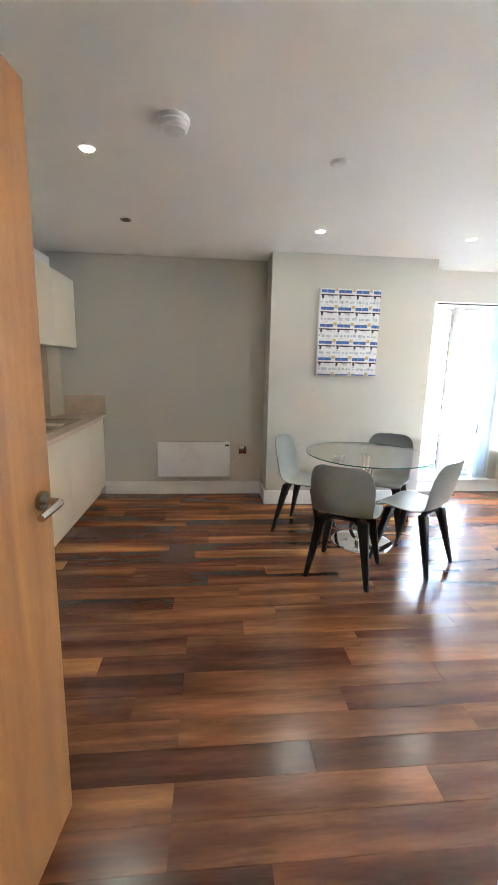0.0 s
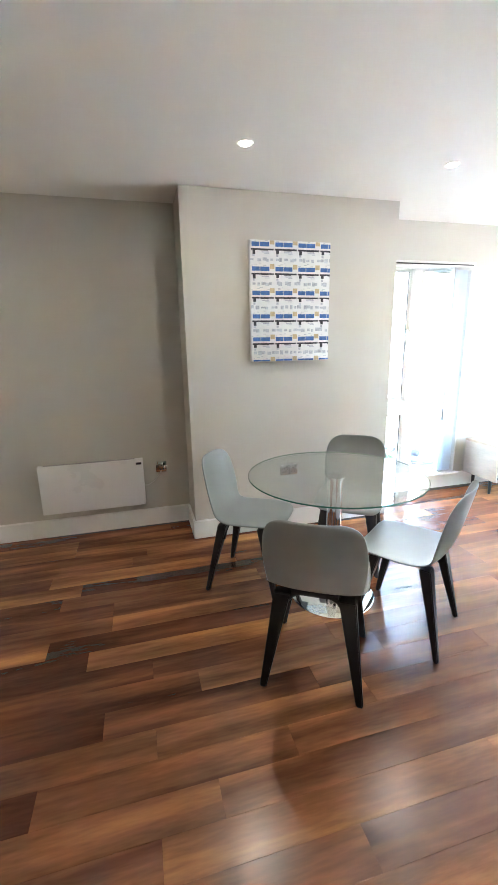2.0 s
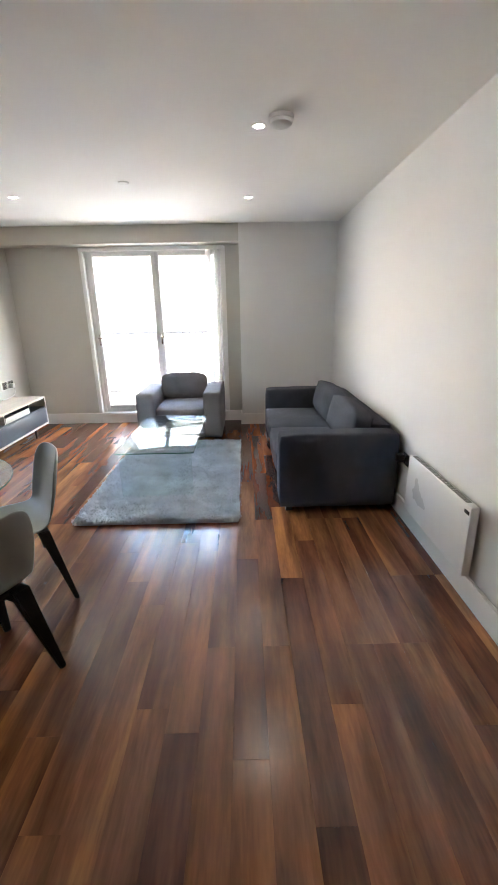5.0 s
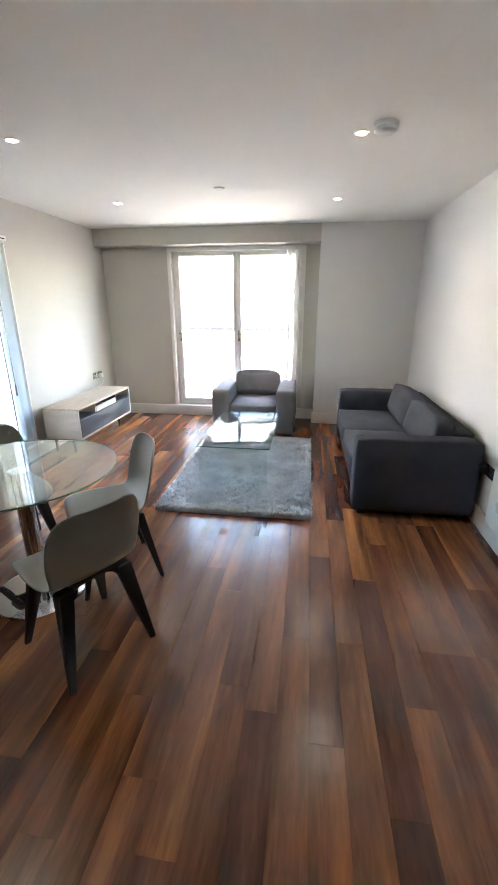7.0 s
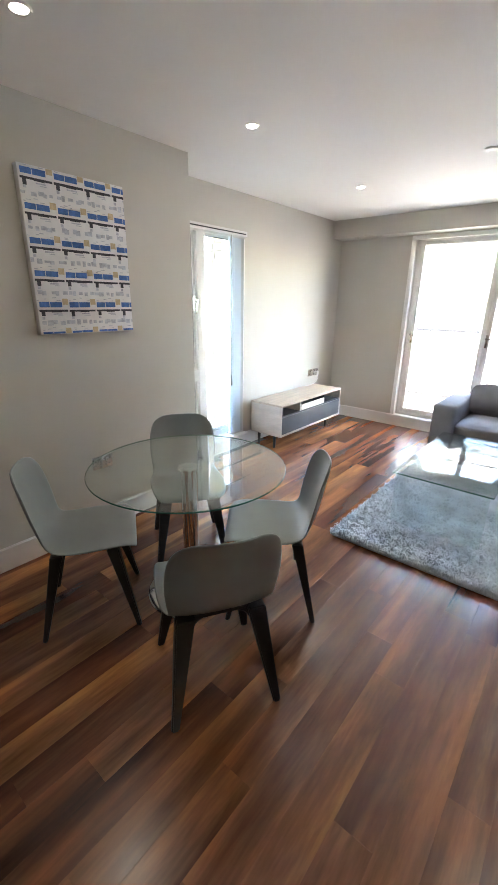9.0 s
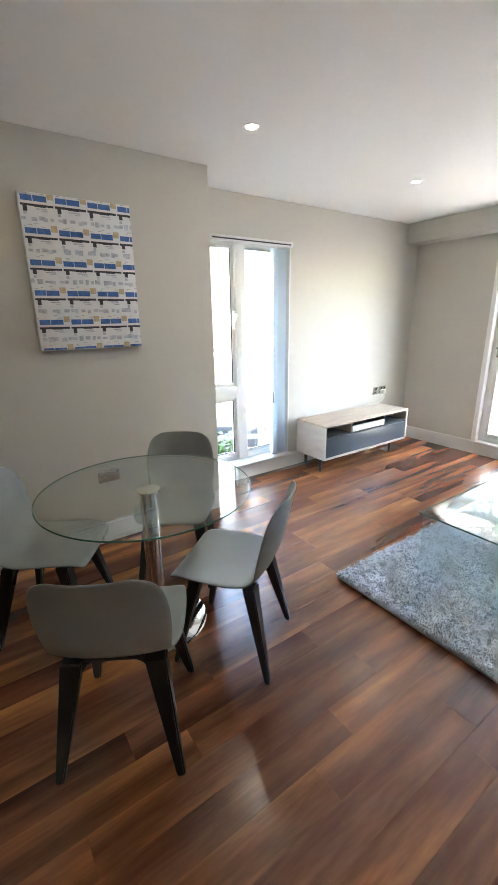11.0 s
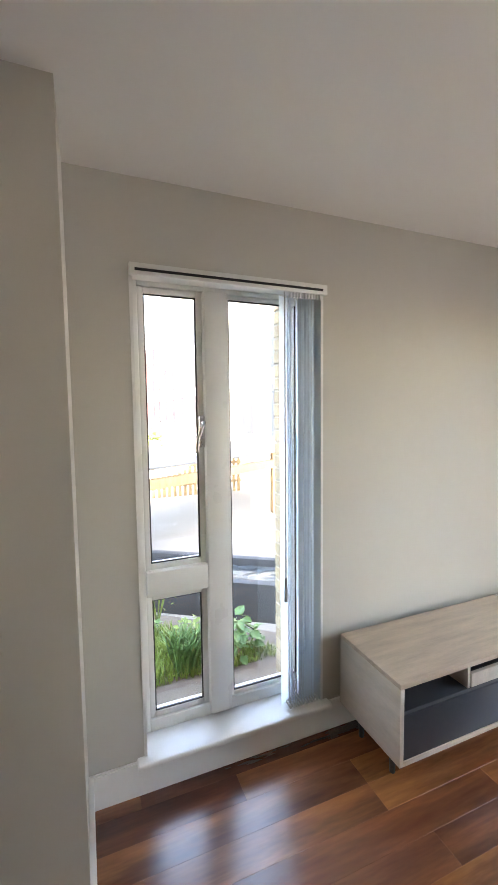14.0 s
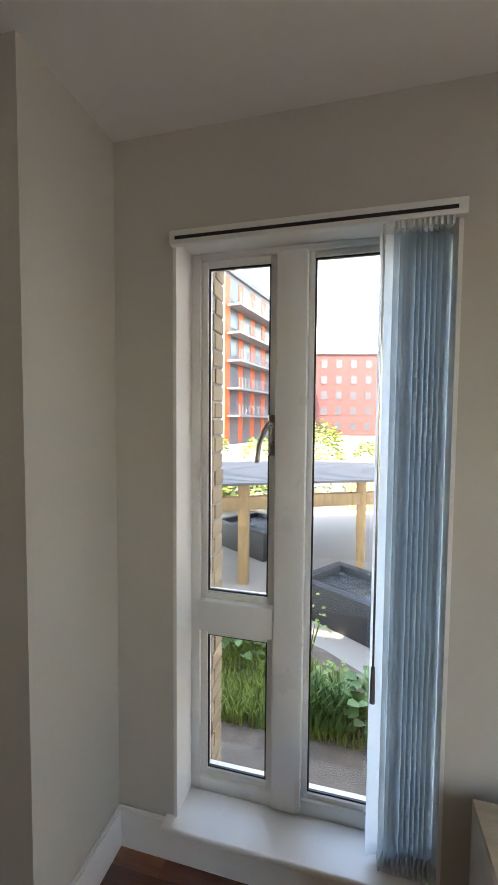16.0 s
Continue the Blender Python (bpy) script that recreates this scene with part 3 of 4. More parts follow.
def socket(m, w, label, gangs=2, plug=False):
    s = thing("socket", label, "socket", m)
    part("plate", boxed(0, w, -0.008, 0, 0, 0.088, bevel=0.002), CHROME, s, "brushed steel plate")
    g = w / gangs
    for k in range(gangs):
        for dx, z0, z1, w in ((0.0, 0.05, 0.062, 0.005), (-0.013, 0.022, 0.03, 0.005), (0.013, 0.022, 0.03, 0.005)):
            part("pin_opening", boxed(g * (k + 0.5) + dx - w, g * (k + 0.5) + dx + w, -0.0095, -0.0075, z0, z1), BLACK, s, "black pin opening")
        part("rocker", boxed(g * k + g / 2 + 0.014, g * k + g / 2 + 0.026, -0.011, -0.0075, 0.056, 0.076, bevel=0.001), BLACK, s, "black rocker switch")
    if plug:
        part("plug", boxed(w / 2 - 0.028, w / 2 + 0.028, -0.06, -0.009, 0.012, 0.07, bevel=0.008), BLACK, s, "black plug")
    return s


socket(pose(0.44, YK - 0.0005, 0.452), 0.088, "single steel wall socket beside the heater", 1)
socket(pose(1.385, YP - 0.0005, 0.44), 0.147, "double steel wall socket on the pier")
socket(pose(4.69, YB - 0.0005, 0.60), 0.10, "steel aerial plate above the media unit", 1)
socket(pose(4.81, YB - 0.0005, 0.60), 0.12, "double steel wall socket above the media unit")
socket(pose(2.50, YS + 0.0005, 0.40, 0, 0, 180), 0.147, "wall socket with a black plug by the sofa", 2, True)
cable = thing("heater_cable", "thin white heater cable on the wall", "cable")
part("cord", sweep(bmesh.new(), [(0.335, YK - 0.033, 0.36), (0.37, YK - 0.006, 0.35), (0.42, YK - 0.006, 0.38), (0.46, YK - 0.008, 0.43), (0.48, YK - 0.010, 0.46)], 0.003, 8), WHITEP, cable)

lead = thing("aerial_lead", "white plug and looped lead above the media unit", "cable")
part("plug", boxed(4.845, 4.90, YB - 0.05, YB - 0.012, 0.602, 0.655, bevel=0.008), WHITEP, lead)
part("cord", sweep(bmesh.new(), [(4.87, YB - 0.045, 0.605), (4.86, YB - 0.06, 0.57), (4.80, YB - 0.075, 0.535), (4.70, YB - 0.09, 0.518), (4.58, YB - 0.10, 0.516), (4.50, YB - 0.085, 0.516)], 0.0045, 8), WHITEP, lead)

# ---- canvas print ----
art = thing("canvas_print", "canvas print of repeated blue and white blocks", "picture")
AX0, AX1, AZ0, AZ1, AY = 1.16, 1.757, 1.335, 2.15, YP - 0.045
part("canvas", boxed(AX0, AX1, AY, YP - 0.003, AZ0, AZ1, bevel=0.003), CANVAS, art)
inks = {"blue": (INK_BLUE, bmesh.new()), "dark": (INK_DARK, bmesh.new()), "tan": (INK_TAN, bmesh.new()), "pale": (INK_PALE, bmesh.new())}
random.seed(11)


def ink(kind, x0, x1, z0, z1):
    x0, x1, z0, z1 = max(x0, AX0 + 0.002), min(x1, AX1 - 0.002), max(z0, AZ0 + 0.002), min(z1, AZ1 - 0.002)
    if x1 > x0 and z1 > z0:
        b, y = inks[kind][1], AY - {"pale": 0.0006, "tan": 0.0009, "dark": 0.0012, "blue": 0.0015}[kind]
        b.faces.new([b.verts.new(c) for c in ((x0, y, z0), (x1, y, z0), (x1, y, z1), (x0, y, z1))])


for r in range(6):
    zt = AZ1 - 0.014 - r * 0.1575
    for c in range(4):
        x = AX0 + 0.012 + c * 0.170
        j = lambda s: random.uniform(-s, s)
        ink("blue", x, x + 0.056, zt - 0.028 + j(0.001), zt)
        ink("blue", x + 0.059, x + 0.126, zt - 0.028, zt + j(0.001))
        ink("tan", x + 0.13, x + 0.163, zt - 0.014, zt + 0.018)
        for k in range(4):
            q = x + j(0.02) + k * 0.03
            ink("pale", q, q + random.uniform(0.01, 0.026), zt + 0.006 + 0.007 * (k % 3), zt + 0.010 + 0.007 * (k % 3))
        for k in range(5):
            q = x + j(0.012) + k * 0.033
            ink("pale", q, q + random.uniform(0.018, 0.032), zt - 0.118 - 0.006 * (k % 2), zt - 0.100 + j(0.006))
        ink("dark", x - 0.004, x + 0.158, zt - 0.052, zt - 0.041 + j(0.001))
        ink("dark", x + 0.006, x + 0.026, zt - 0.075 + j(0.004), zt - 0.047)
        ink("pale", x + 0.006, x + 0.022, zt - 0.092, zt - 0.077)
        ink("dark", x + 0.062, x + 0.118, zt - 0.055, zt - 0.0495)
        ink("pale", x + 0.072 + j(0.01), x + 0.122, zt - 0.067, zt - 0.060)
        ink("pale", x + 0.092 + j(0.01), x + 0.126, zt - 0.075, zt - 0.071)
for k, (m, b) in inks.items():
    tagged(part(k + "_print", b, m, art, smooth=None), kind="stuff")


# ---- ceiling fittings ----
def downlight(x, y, lit):
    d = thing("downlight", "lit white recessed ceiling downlight" if lit else "unlit dark recessed ceiling downlight", "downlight", pose(x, y, CEIL), group="ceiling downlights")
    b = bmesh.new()
    for r0, r1, z0, z1 in ((0.030, 0.043, -0.001, -0.006),):
        v = []
        for r, z in ((r0, 0.0), (r0, z1), (r1 - 0.004, z1), (r1, -0.0005)):
            v.append([b.verts.new((r * math.cos(k * 6.2831853 / 32), r * math.sin(k * 6.2831853 / 32), z)) for k in range(32)])
        for p, q in zip(v, v[1:]):
            for k in range(32):
                b.faces.new((p[k], p[(k + 1) % 32], q[(k + 1) % 32], q[k]))
    part("bezel", b, WHITEP if lit else STEEL, d)
    part("lens", lathe(bmesh.new(), [(0.0295, -0.0008), (0.0295, -0.003), (0.022, -0.004)], 32), LED if lit else BLACK, d)
    if lit:
        lamp = new("lamp", bpy.data.lights.new("lamp", "SPOT"))
        lamp.data.energy, lamp.data.spot_size, lamp.data.spot_blend, lamp.data.shadow_soft_size = SPOT_W, radians(165), 1.0, 0.03
        lamp.data.color = (1.0, 0.94, 0.86)
        lamp.matrix_basis = pose(0, 0, -0.012)
        lamp.parent = d


for x, y in SPOTS:
    downlight(x, y, True)
downlight(-0.508, 3.313, False)


def detector(x, y, r, h, name, label):
    d = thing(name, label, "detector", pose(x, y, CEIL))
    part("base", lathe(bmesh.new(), [(r, -0.0005), (r, -h * 0.4), (r * 0.95, -h * 0.45)], 40), WHITEP, d)
    part("cover", lathe(bmesh.new(), [(r * 0.9, -h * 0.42), (r * 0.88, -h * 0.8), (r * 0.7, -h), (r * 0.2, -h * 1.03)], 40), WHITEP, d)


detector(3.45, 2.35, 0.045, 0.012, "ceiling_cap", "flat white round ceiling cover plate")
detector(0.80, 2.25, 0.05, 0.018, "ceiling_cap", "flat white round ceiling cover plate")
detector(2.32, 1.195, 0.068, 0.045, "smoke_alarm", "white round smoke alarm on the ceiling")
detector(-0.03, 1.97, 0.068, 0.05, "heat_alarm", "white deep heat alarm on the ceiling")

# ---- dining set ----
TX, TY = 1.378, 3.004
table = thing("dining_table", "round clear glass dining table on chrome pedestal", "table", pose(TX, TY, 0))
top = part("tabletop", lathe(bmesh.new(), [(0.4815, 0.738), (0.485, 0.741), (0.485, 0.747), (0.4815, 0.75)], 96), TABLE_GLASS, table, "clear greenish glass top")
top.visible_shadow = False
b = bmesh.new()
ring = [[b.verts.new((r * math.cos(k * 0.06544985), r * math.sin(k * 0.06544985), z)) for k in range(96)] for r, z in ((0.4852, 0.7405), (0.4865, 0.7420), (0.4865, 0.7465), (0.4852, 0.7480))]
for p, q in zip(ring, ring[1:]):
    for k in range(96):
        b.faces.new((p[k], p[(k + 1) % 96], q[(k + 1) % 96], q[k]))
part("polished_edge", b, RIM, table, "green polished glass edge")
part("column", lathe(bmesh.new(), [(0.042, 0.02), (0.042, 0.725)], 40), CHROME, table)
part("top_plate", lathe(bmesh.new(), [(0.042, 0.7255), (0.055, 0.728), (0.055, 0.7375)], 40), CHROME, table)
part("base_plate", lathe(bmesh.new(), [(0.243, 0.0), (0.243, 0.006), (0.233, 0.011), (0.12, 0.017), (0.055, 0.024), (0.045, 0.04)], 64), CHROME, table)


def dining_chair(m):
    c = thing("dining_chair", "grey moulded plastic chair on black splayed legs", "chair", m, group="chairs round the table")
    prof = [(0.232, 0.418, 0.165), (0.226, 0.436, 0.195), (0.195, 0.447, 0.212), (0.11, 0.448, 0.224), (0.02, 0.443, 0.228), (-0.07, 0.440, 0.226), (-0.135, 0.449, 0.206), (-0.178, 0.476, 0.198), (-0.203, 0.525, 0.206), (-0.222, 0.59, 0.213), (-0.238, 0.66, 0.213), (-0.252, 0.725, 0.204), (-0.263, 0.775, 0.186), (-0.269, 0.803, 0.152), (-0.272, 0.814, 0.105)]
    b = bmesh.new()
    rows = []
    NN = 12
    for i, (y, z, hw) in enumerate(prof):
        f = i / (len(prof) - 1)
        row = []
        for k in range(NN + 1):
            u = 2 * k / NN - 1
            curl = abs(u) ** 2.6
            back = min(max((f - 0.4) / 0.2, 0), 1)
            row.append(b.verts.new((u * hw, y + curl * 0.05 * back * (1 if f < 0.8 else 1 - 3.2 * (f - 0.8)), z + curl * (0.016 * (1 - back)) - (0.012 * curl if f < 0.1 else 0))))
        rows.append(row)
    for r0, r1 in zip(rows, rows[1:]):
        for k in range(NN):
            b.faces.new((r0[k], r0[k + 1], r1[k + 1], r1[k]))
    shell = part("shell", b, SHELL, c, smooth=80)
    md = shell.modifiers.new("thick", "SOLIDIFY")
    md.thickness, md.offset = 0.009, 0.0
    md = shell.modifiers.new("soft", "SUBSURF")
    md.levels = md.render_levels = 1
    fr = bmesh.new()
    for y in (0.12, -0.105):
        pts = [(-0.15, y * 1.2, 0.33), (-0.132, y * 1.15, 0.375), (-0.10, y * 1.08, 0.41), (-0.055, y, 0.427), (0.055, y, 0.427), (0.10, y * 1.08, 0.41), (0.132, y * 1.15, 0.375), (0.15, y * 1.2, 0.33)]
        sweep(fr, pts, 0.018, 10)
    box(fr, -0.10, 0.10, -0.13, 0.13, 0.415, 0.434, bevel=0.005)
    part("seat_frame", fr, BLACKWOOD, c)
    for sx in (-1, 1):
        for sy in (-1, 1):
            l = bmesh.new()
            r = bmesh.ops.create_cube(l, size=1.0)
            for v in r["verts"]:
                k = v.co.z + 0.5
                w = 0.0145 + 0.021 * k
                v.co = Vector((sx * (0.205 - 0.068 * k) + math.copysign(w, v.co.x), sy * (0.215 - 0.094 * k) + math.copysign(w * 0.75, v.co.y), 0.425 * k))
            bmesh.ops.bevel(l, geom=l.edges[:], offset=0.005, segments=2, affect="EDGES")
            part("leg", l, BLACKWOOD, c)
    return c


def facing(x, y, fx, fy):
    return pose(x, y, 0, 0, 0, math.degrees(math.atan2(fy, fx)) - 90)


first = dining_chair(facing(1.072, 2.54, 0.525, 0.85))
copy_thing(first, facing(1.627, 2.66, -0.612, 0.79))
copy_thing(first, facing(0.963, 3.302, 0.826, -0.563))
copy_thing(first, facing(1.682, 3.366, -0.58, -0.815))

# ---- media unit ----
tv = thing("media_unit", "low pale oak media unit with slate grey drawer", "media unit")
MX0, MX1, MY0, MY1, MZ0, MZ1 = 3.465, 4.745, 3.907, 4.31, 0.165, 0.51
part("top", boxed(MX0, MX1, MY0, MY1, MZ1 - 0.022, MZ1, bevel=0.002), PALEWOOD, tv)
for x0 in (MX0, MX1 - 0.02):
    part("side_panel", boxed(x0, x0 + 0.02, MY0, MY1, MZ0, MZ1 - 0.0225, bevel=0.0015), PALEEND, tv)
part("bottom", boxed(MX0 + 0.02, MX1 - 0.02, MY0, MY1, MZ0, MZ0 + 0.02), PALEWOOD, tv)
part("back_panel", boxed(MX0 + 0.02, MX1 - 0.02, MY1 - 0.012, MY1 - 0.002, MZ0 + 0.02, MZ1 - 0.0225), SLATE, tv)
part("shelf", boxed(MX0 + 0.02, MX1 - 0.02, MY0 + 0.01, MY1 - 0.012, 0.372, 0.386), SLATE, tv)
for x in (3.84, 4.35):
    part("divider", boxed(x, x + 0.014, MY0 + 0.012, MY1 - 0.012, 0.386, MZ1 - 0.0225), PALEEND if x < 4 else SLATE, tv)
part("middle_drawer", boxed(3.856, 4.348, MY0 + 0.006, MY0 + 0.022, 0.39, 0.45, bevel=0.001), PALEEND, tv, "pale oak middle front")
part("drawer_front", boxed(MX0 + 0.022, MX1 - 0.022, MY0 + 0.003, MY0 + 0.02, MZ0 + 0.022, 0.370, bevel=0.0015), SLATE, tv, "slate grey drop front")
for x in (MX0 + 0.09, MX1 - 0.09):
    for y in (MY0 + 0.14, MY1 - 0.05):
        part("leg", tube(bmesh.new(), (x, y, 0), (x, y, MZ0), 0.012, 0.018, 14), BLACKWOOD, tv)
# ---- sofa and armchair ----
def cushion(x0, x1, y0, y1, z0, z1, puff=0.03, n=10, tilt=0.0):
    b = bmesh.new()
    box(b, x0, x1, y0, y1, z0, z1)
    bmesh.ops.subdivide_edges(b, edges=b.edges[:], cuts=n, use_grid_fill=True)
    c = Vector(((x0 + x1) / 2, (y0 + y1) / 2, (z0 + z1) / 2))
    h = Vector((x1 - x0, y1 - y0, z1 - z0)) / 2
    for v in b.verts:
        q = Vector([(v.co[i] - c[i]) / h[i] for i in range(3)])
        f = [1 - abs(q[i]) ** 4 for i in range(3)]
        d = Vector((q[0] * f[1] * f[2], q[1] * f[0] * f[2], q[2] * f[0] * f[1])) * puff
        e = sorted(abs(k) for k in q)
        shrink = max(0, e[1] + e[2] - 1.75) * 0.045
        v.co += d - Vector([math.copysign(min(shrink, h[i] * 0.3), q[i]) if abs(q[i]) > 0.7 else 0 for i in range(3)])
        v.co += Vector((0, 0, 0.004 * noise.noise(v.co * 9)))
    return b


def lounge(name, label, cat, length, seats, m, fabric, arm, top, depth=0.88, aw=0.19):
    """Sofa along local x from 0 to length, back at y 0, front at y depth."""
    s = thing(name, label, cat, m)
    part("base", boxed(aw, length - aw, 0.06, depth - 0.04, 0.05, 0.245, bevel=0.012, seg=3), fabric, s)
    for x0 in (0.0, length - aw):
        part("arm", cushion(x0, x0 + aw, 0.0, depth, 0.045, arm, 0.003, 12), fabric, s, smooth=70)
    part("back", cushion(aw + 0.001, length - aw - 0.001, 0.0, 0.20, 0.05, arm + 0.02, 0.006), fabric, s, smooth=70)
    w = (length - 2 * aw) / seats
    for k in range(seats):
        x = aw + k * w
        part("seat_cushion", cushion(x + 0.003, x + w - 0.003, 0.2, depth + 0.005, 0.247, 0.415, 0.014), fabric, s, smooth=70)
        b = cushion(x + 0.005, x + w - 0.005, 0.20, 0.37, 0.42, top, 0.022)
        bmesh.ops.rotate(b, cent=(0, 0.25, 0.42), matrix=Matrix.Rotation(radians(13), 3, "X"), verts=b.verts)
        part("back_cushion", b, fabric, s, smooth=70)
    for x in (0.08, length - 0.08):
        for y in (0.08, depth - 0.08):
            part("foot", boxed(x - 0.025, x + 0.025, y - 0.025, y + 0.025, 0, 0.055), BLACKWOOD, s)
    return s


lounge("sofa", "charcoal fabric two seat sofa against the white wall", "sofa", 1.98, 2, pose(2.50, 0.30, 0), FABRIC, 0.62, 0.705)
lounge("armchair", "grey fabric armchair in front of the french window", "armchair", 1.0, 1, pose(5.21, 1.69, 0, 0, 0, 90), FABRIC2, 0.585, 0.71, aw=0.225)

# ---- rug and coffee table ----
RX0, RX1, RY0, RY1 = 2.375, 4.27, 1.485, 2.70
rug = thing("rug", "grey shaggy pile rug on the walnut floor", "rug")
part("backing", boxed(RX0 + 0.01, RX1 - 0.01, RY0 + 0.01, RY1 - 0.01, 0.001, 0.012), RUG, rug)
rng = np.random.default_rng(4)
N = 90000
px, py = rng.uniform(RX0, RX1, N), rng.uniform(RY0, RY1, N)
clx, cly = np.round(px / 0.034 + 0.3 * np.sin(py * 60)), np.round(py / 0.034 + 0.3 * np.sin(px * 55))
th = (np.sin(clx * 12.9898 + cly * 78.233) * 43758.5453) % 1 * 6.283 + rng.normal(0, 0.55, N)
ln, hh, ww = rng.uniform(0.012, 0.03, N), rng.uniform(0.026, 0.05, N), rng.uniform(0.0015, 0.003, N)
hh *= 0.78 + 0.32 * ((np.sin(clx * 39.346 + cly * 11.135) * 24634.6345) % 1)
dx, dy = np.cos(th), np.sin(th)
V = np.zeros((N, 5, 3))
for i, (f, z, w) in enumerate(((0, 0.0, 1), (0, 0.0, -1), (0.45, 0.85, 0.9), (0.45, 0.85, -0.9), (1.0, 0.92, 0.0))):
    V[:, i, 0] = px + dx * ln * f - dy * ww * w
    V[:, i, 1] = py + dy * ln * f + dx * ww * w
    V[:, i, 2] = 0.011 + hh * z * (1 if i < 4 else 0.95)
base = np.arange(N) * 5
faces = [f for k in base.tolist() for f in ((k, k + 1, k + 3, k + 2), (k + 2, k + 3, k + 4))]
me = bpy.data.meshes.new("pile")
me.from_pydata(V.reshape(-1, 3).tolist(), [], faces)
me.materials.append(RUG)
pile = new("pile", me)
pile.parent = rug
tagged(pile, kind="stuff")

ct = thing("coffee_table", "low rectangular clear glass coffee table on the rug", "coffee table")
CX0, CX1, CY0, CY1, CZ = 2.77, 3.99, 1.838, 2.462, 0.42
for nm, a in (("tabletop", (CX0, CX1, CY0, CY1, CZ - 0.012, CZ)),):
    o = part(nm, boxed(*a, bevel=0.003), TABLE_GLASS, ct, "clear greenish glass sheet")
    o.visible_shadow = False
b = bmesh.new()
box(b, CX0 - 0.001, CX1 + 0.001, CY0 - 0.0012, CY0 - 0.0002, CZ - 0.010, CZ - 0.002)
box(b, CX0 - 0.001, CX1 + 0.001, CY1 + 0.0002, CY1 + 0.0012, CZ - 0.010, CZ - 0.002)
box(b, CX0 - 0.0012, CX0 - 0.0002, CY0, CY1, CZ - 0.010, CZ - 0.002)
box(b, CX1 + 0.0002, CX1 + 0.0012, CY0, CY1, CZ - 0.010, CZ - 0.002)
part("polished_edge", b, RIM, ct, "green polished glass edge")
for x in (CX0 + 0.012, CX1 - 0.024):
    o = part("side_sheet", boxed(x, x + 0.012, CY0 + 0.02, CY1 - 0.02, 0.03, CZ - 0.0125, bevel=0.003), TABLE_GLASS, ct, "clear glass end sheet")
    o.visible_shadow = False

# ---- outdoors ----
GZ, BZ = -1.0, -0.12
solid("ground", boxed(-400, 400, -400, 400, GZ - 0.5, GZ - 0.02), GROUND, "grey ground reaching the distance", "ground")
solid("pavement", boxed(-14, 26, YB + 0.3, 34, GZ - 0.1, GZ), PAVING, "pale stone paved courtyard", "pavement")
bm = bmesh.new()
_ring = [(-6, 4.7), (4.4, 4.7), (4.3, 4.95), (2.95, 6.05), (1.6, 6.75), (-6, 7.4)]
_f = bm.faces.new([bm.verts.new((x, y, BZ)) for x, y in _ring])
_up = bmesh.ops.extrude_face_region(bm, geom=[_f])
bmesh.ops.translate(bm, vec=(0, 0, GZ - BZ), verts=[v for v in _up["geom"] if isinstance(v, bmesh.types.BMVert)])
solid("planting_bed", bm, SOIL, "raised soil bed beside the wall", "planting bed")

# buff brick reveals outside the tall window
BRICK_Y = YB + 0.303
course = [finish(boxed(0, 0.10, 0, L, 0, 0.065, bevel=0.003, seg=1), "brick", YBRICK) for L in (0.098, 0.128)]
for x_bed, x_face in ((WX0 - 0.26, WX0 - 0.106), (WX1 + 0.012, WX1 + 0.006)):
    bricks = thing("brick_reveal", "buff brick window reveal outside the glass", "brickwork", kind="structure")
    part("mortar_bed", boxed(x_bed, x_bed + 0.248, BRICK_Y, BRICK_Y + 0.232, GZ, CEIL + 0.3), MORTAR, bricks)
    for k in range(46):
        y = BRICK_Y + 0.002
        for i in ((0, 1) if k % 2 else (1, 0)):
            o = new("brick", course[i])
            o.parent = bricks
            o.matrix_basis = pose(x_face + random.uniform(-0.002, 0.002), y, GZ + k * 0.075)
            y += (0.108, 0.138)[i]
solid("lintel", boxed(WX0 - 0.012, WX1 + 0.012, BRICK_Y, BRICK_Y + 0.23, WZ1 + 0.14, CEIL + 0.3), MORTAR, "pale stone lintel over the tall window", "lintel")


def blades(name, n, x0, x1, y0, y1, h0, h1, w, material, label, cat, seed):
    r = np.random.default_rng(seed)
    x, y = r.uniform(x0, x1, n), r.uniform(y0, y1, n)
    g = 0.5 + 0.5 * np.sin(x * 3.1 + 1.3 * np.sin(y * 4.2))
    keep = y < np.where(x > 1.6, 6.7 - 0.72 * (x - 1.6), 6.75)
    x, y, g = x[keep], y[keep], g[keep]
    n = len(x)
    h = r.uniform(h0, h1, n) * (0.5 + 0.7 * g)
    a = r.uniform(0, 6.283, n)
    lean = r.uniform(0.15, 0.6, n) * h
    v = np.zeros((n, 5, 3))
    for i, (f, z, s) in enumerate(((0, 0, 1), (0, 0, -1), (0.35, 0.65, 0.8), (0.35, 0.65, -0.8), (1, 0.95, 0))):
        v[:, i, 0] = x + np.cos(a) * lean * f - np.sin(a) * w * s
        v[:, i, 1] = y + np.sin(a) * lean * f + np.cos(a) * w * s
        v[:, i, 2] = BZ + h * z
    b = (np.arange(n) * 5).tolist()
    m = bpy.data.meshes.new(name)
    m.from_pydata(v.reshape(-1, 3).tolist(), [], [f for k in b for f in ((k, k + 1, k + 3, k + 2), (k + 2, k + 3, k + 4))])
    m.materials.append(material)
    return tagged(new(name, m), label, cat, "", "stuff")


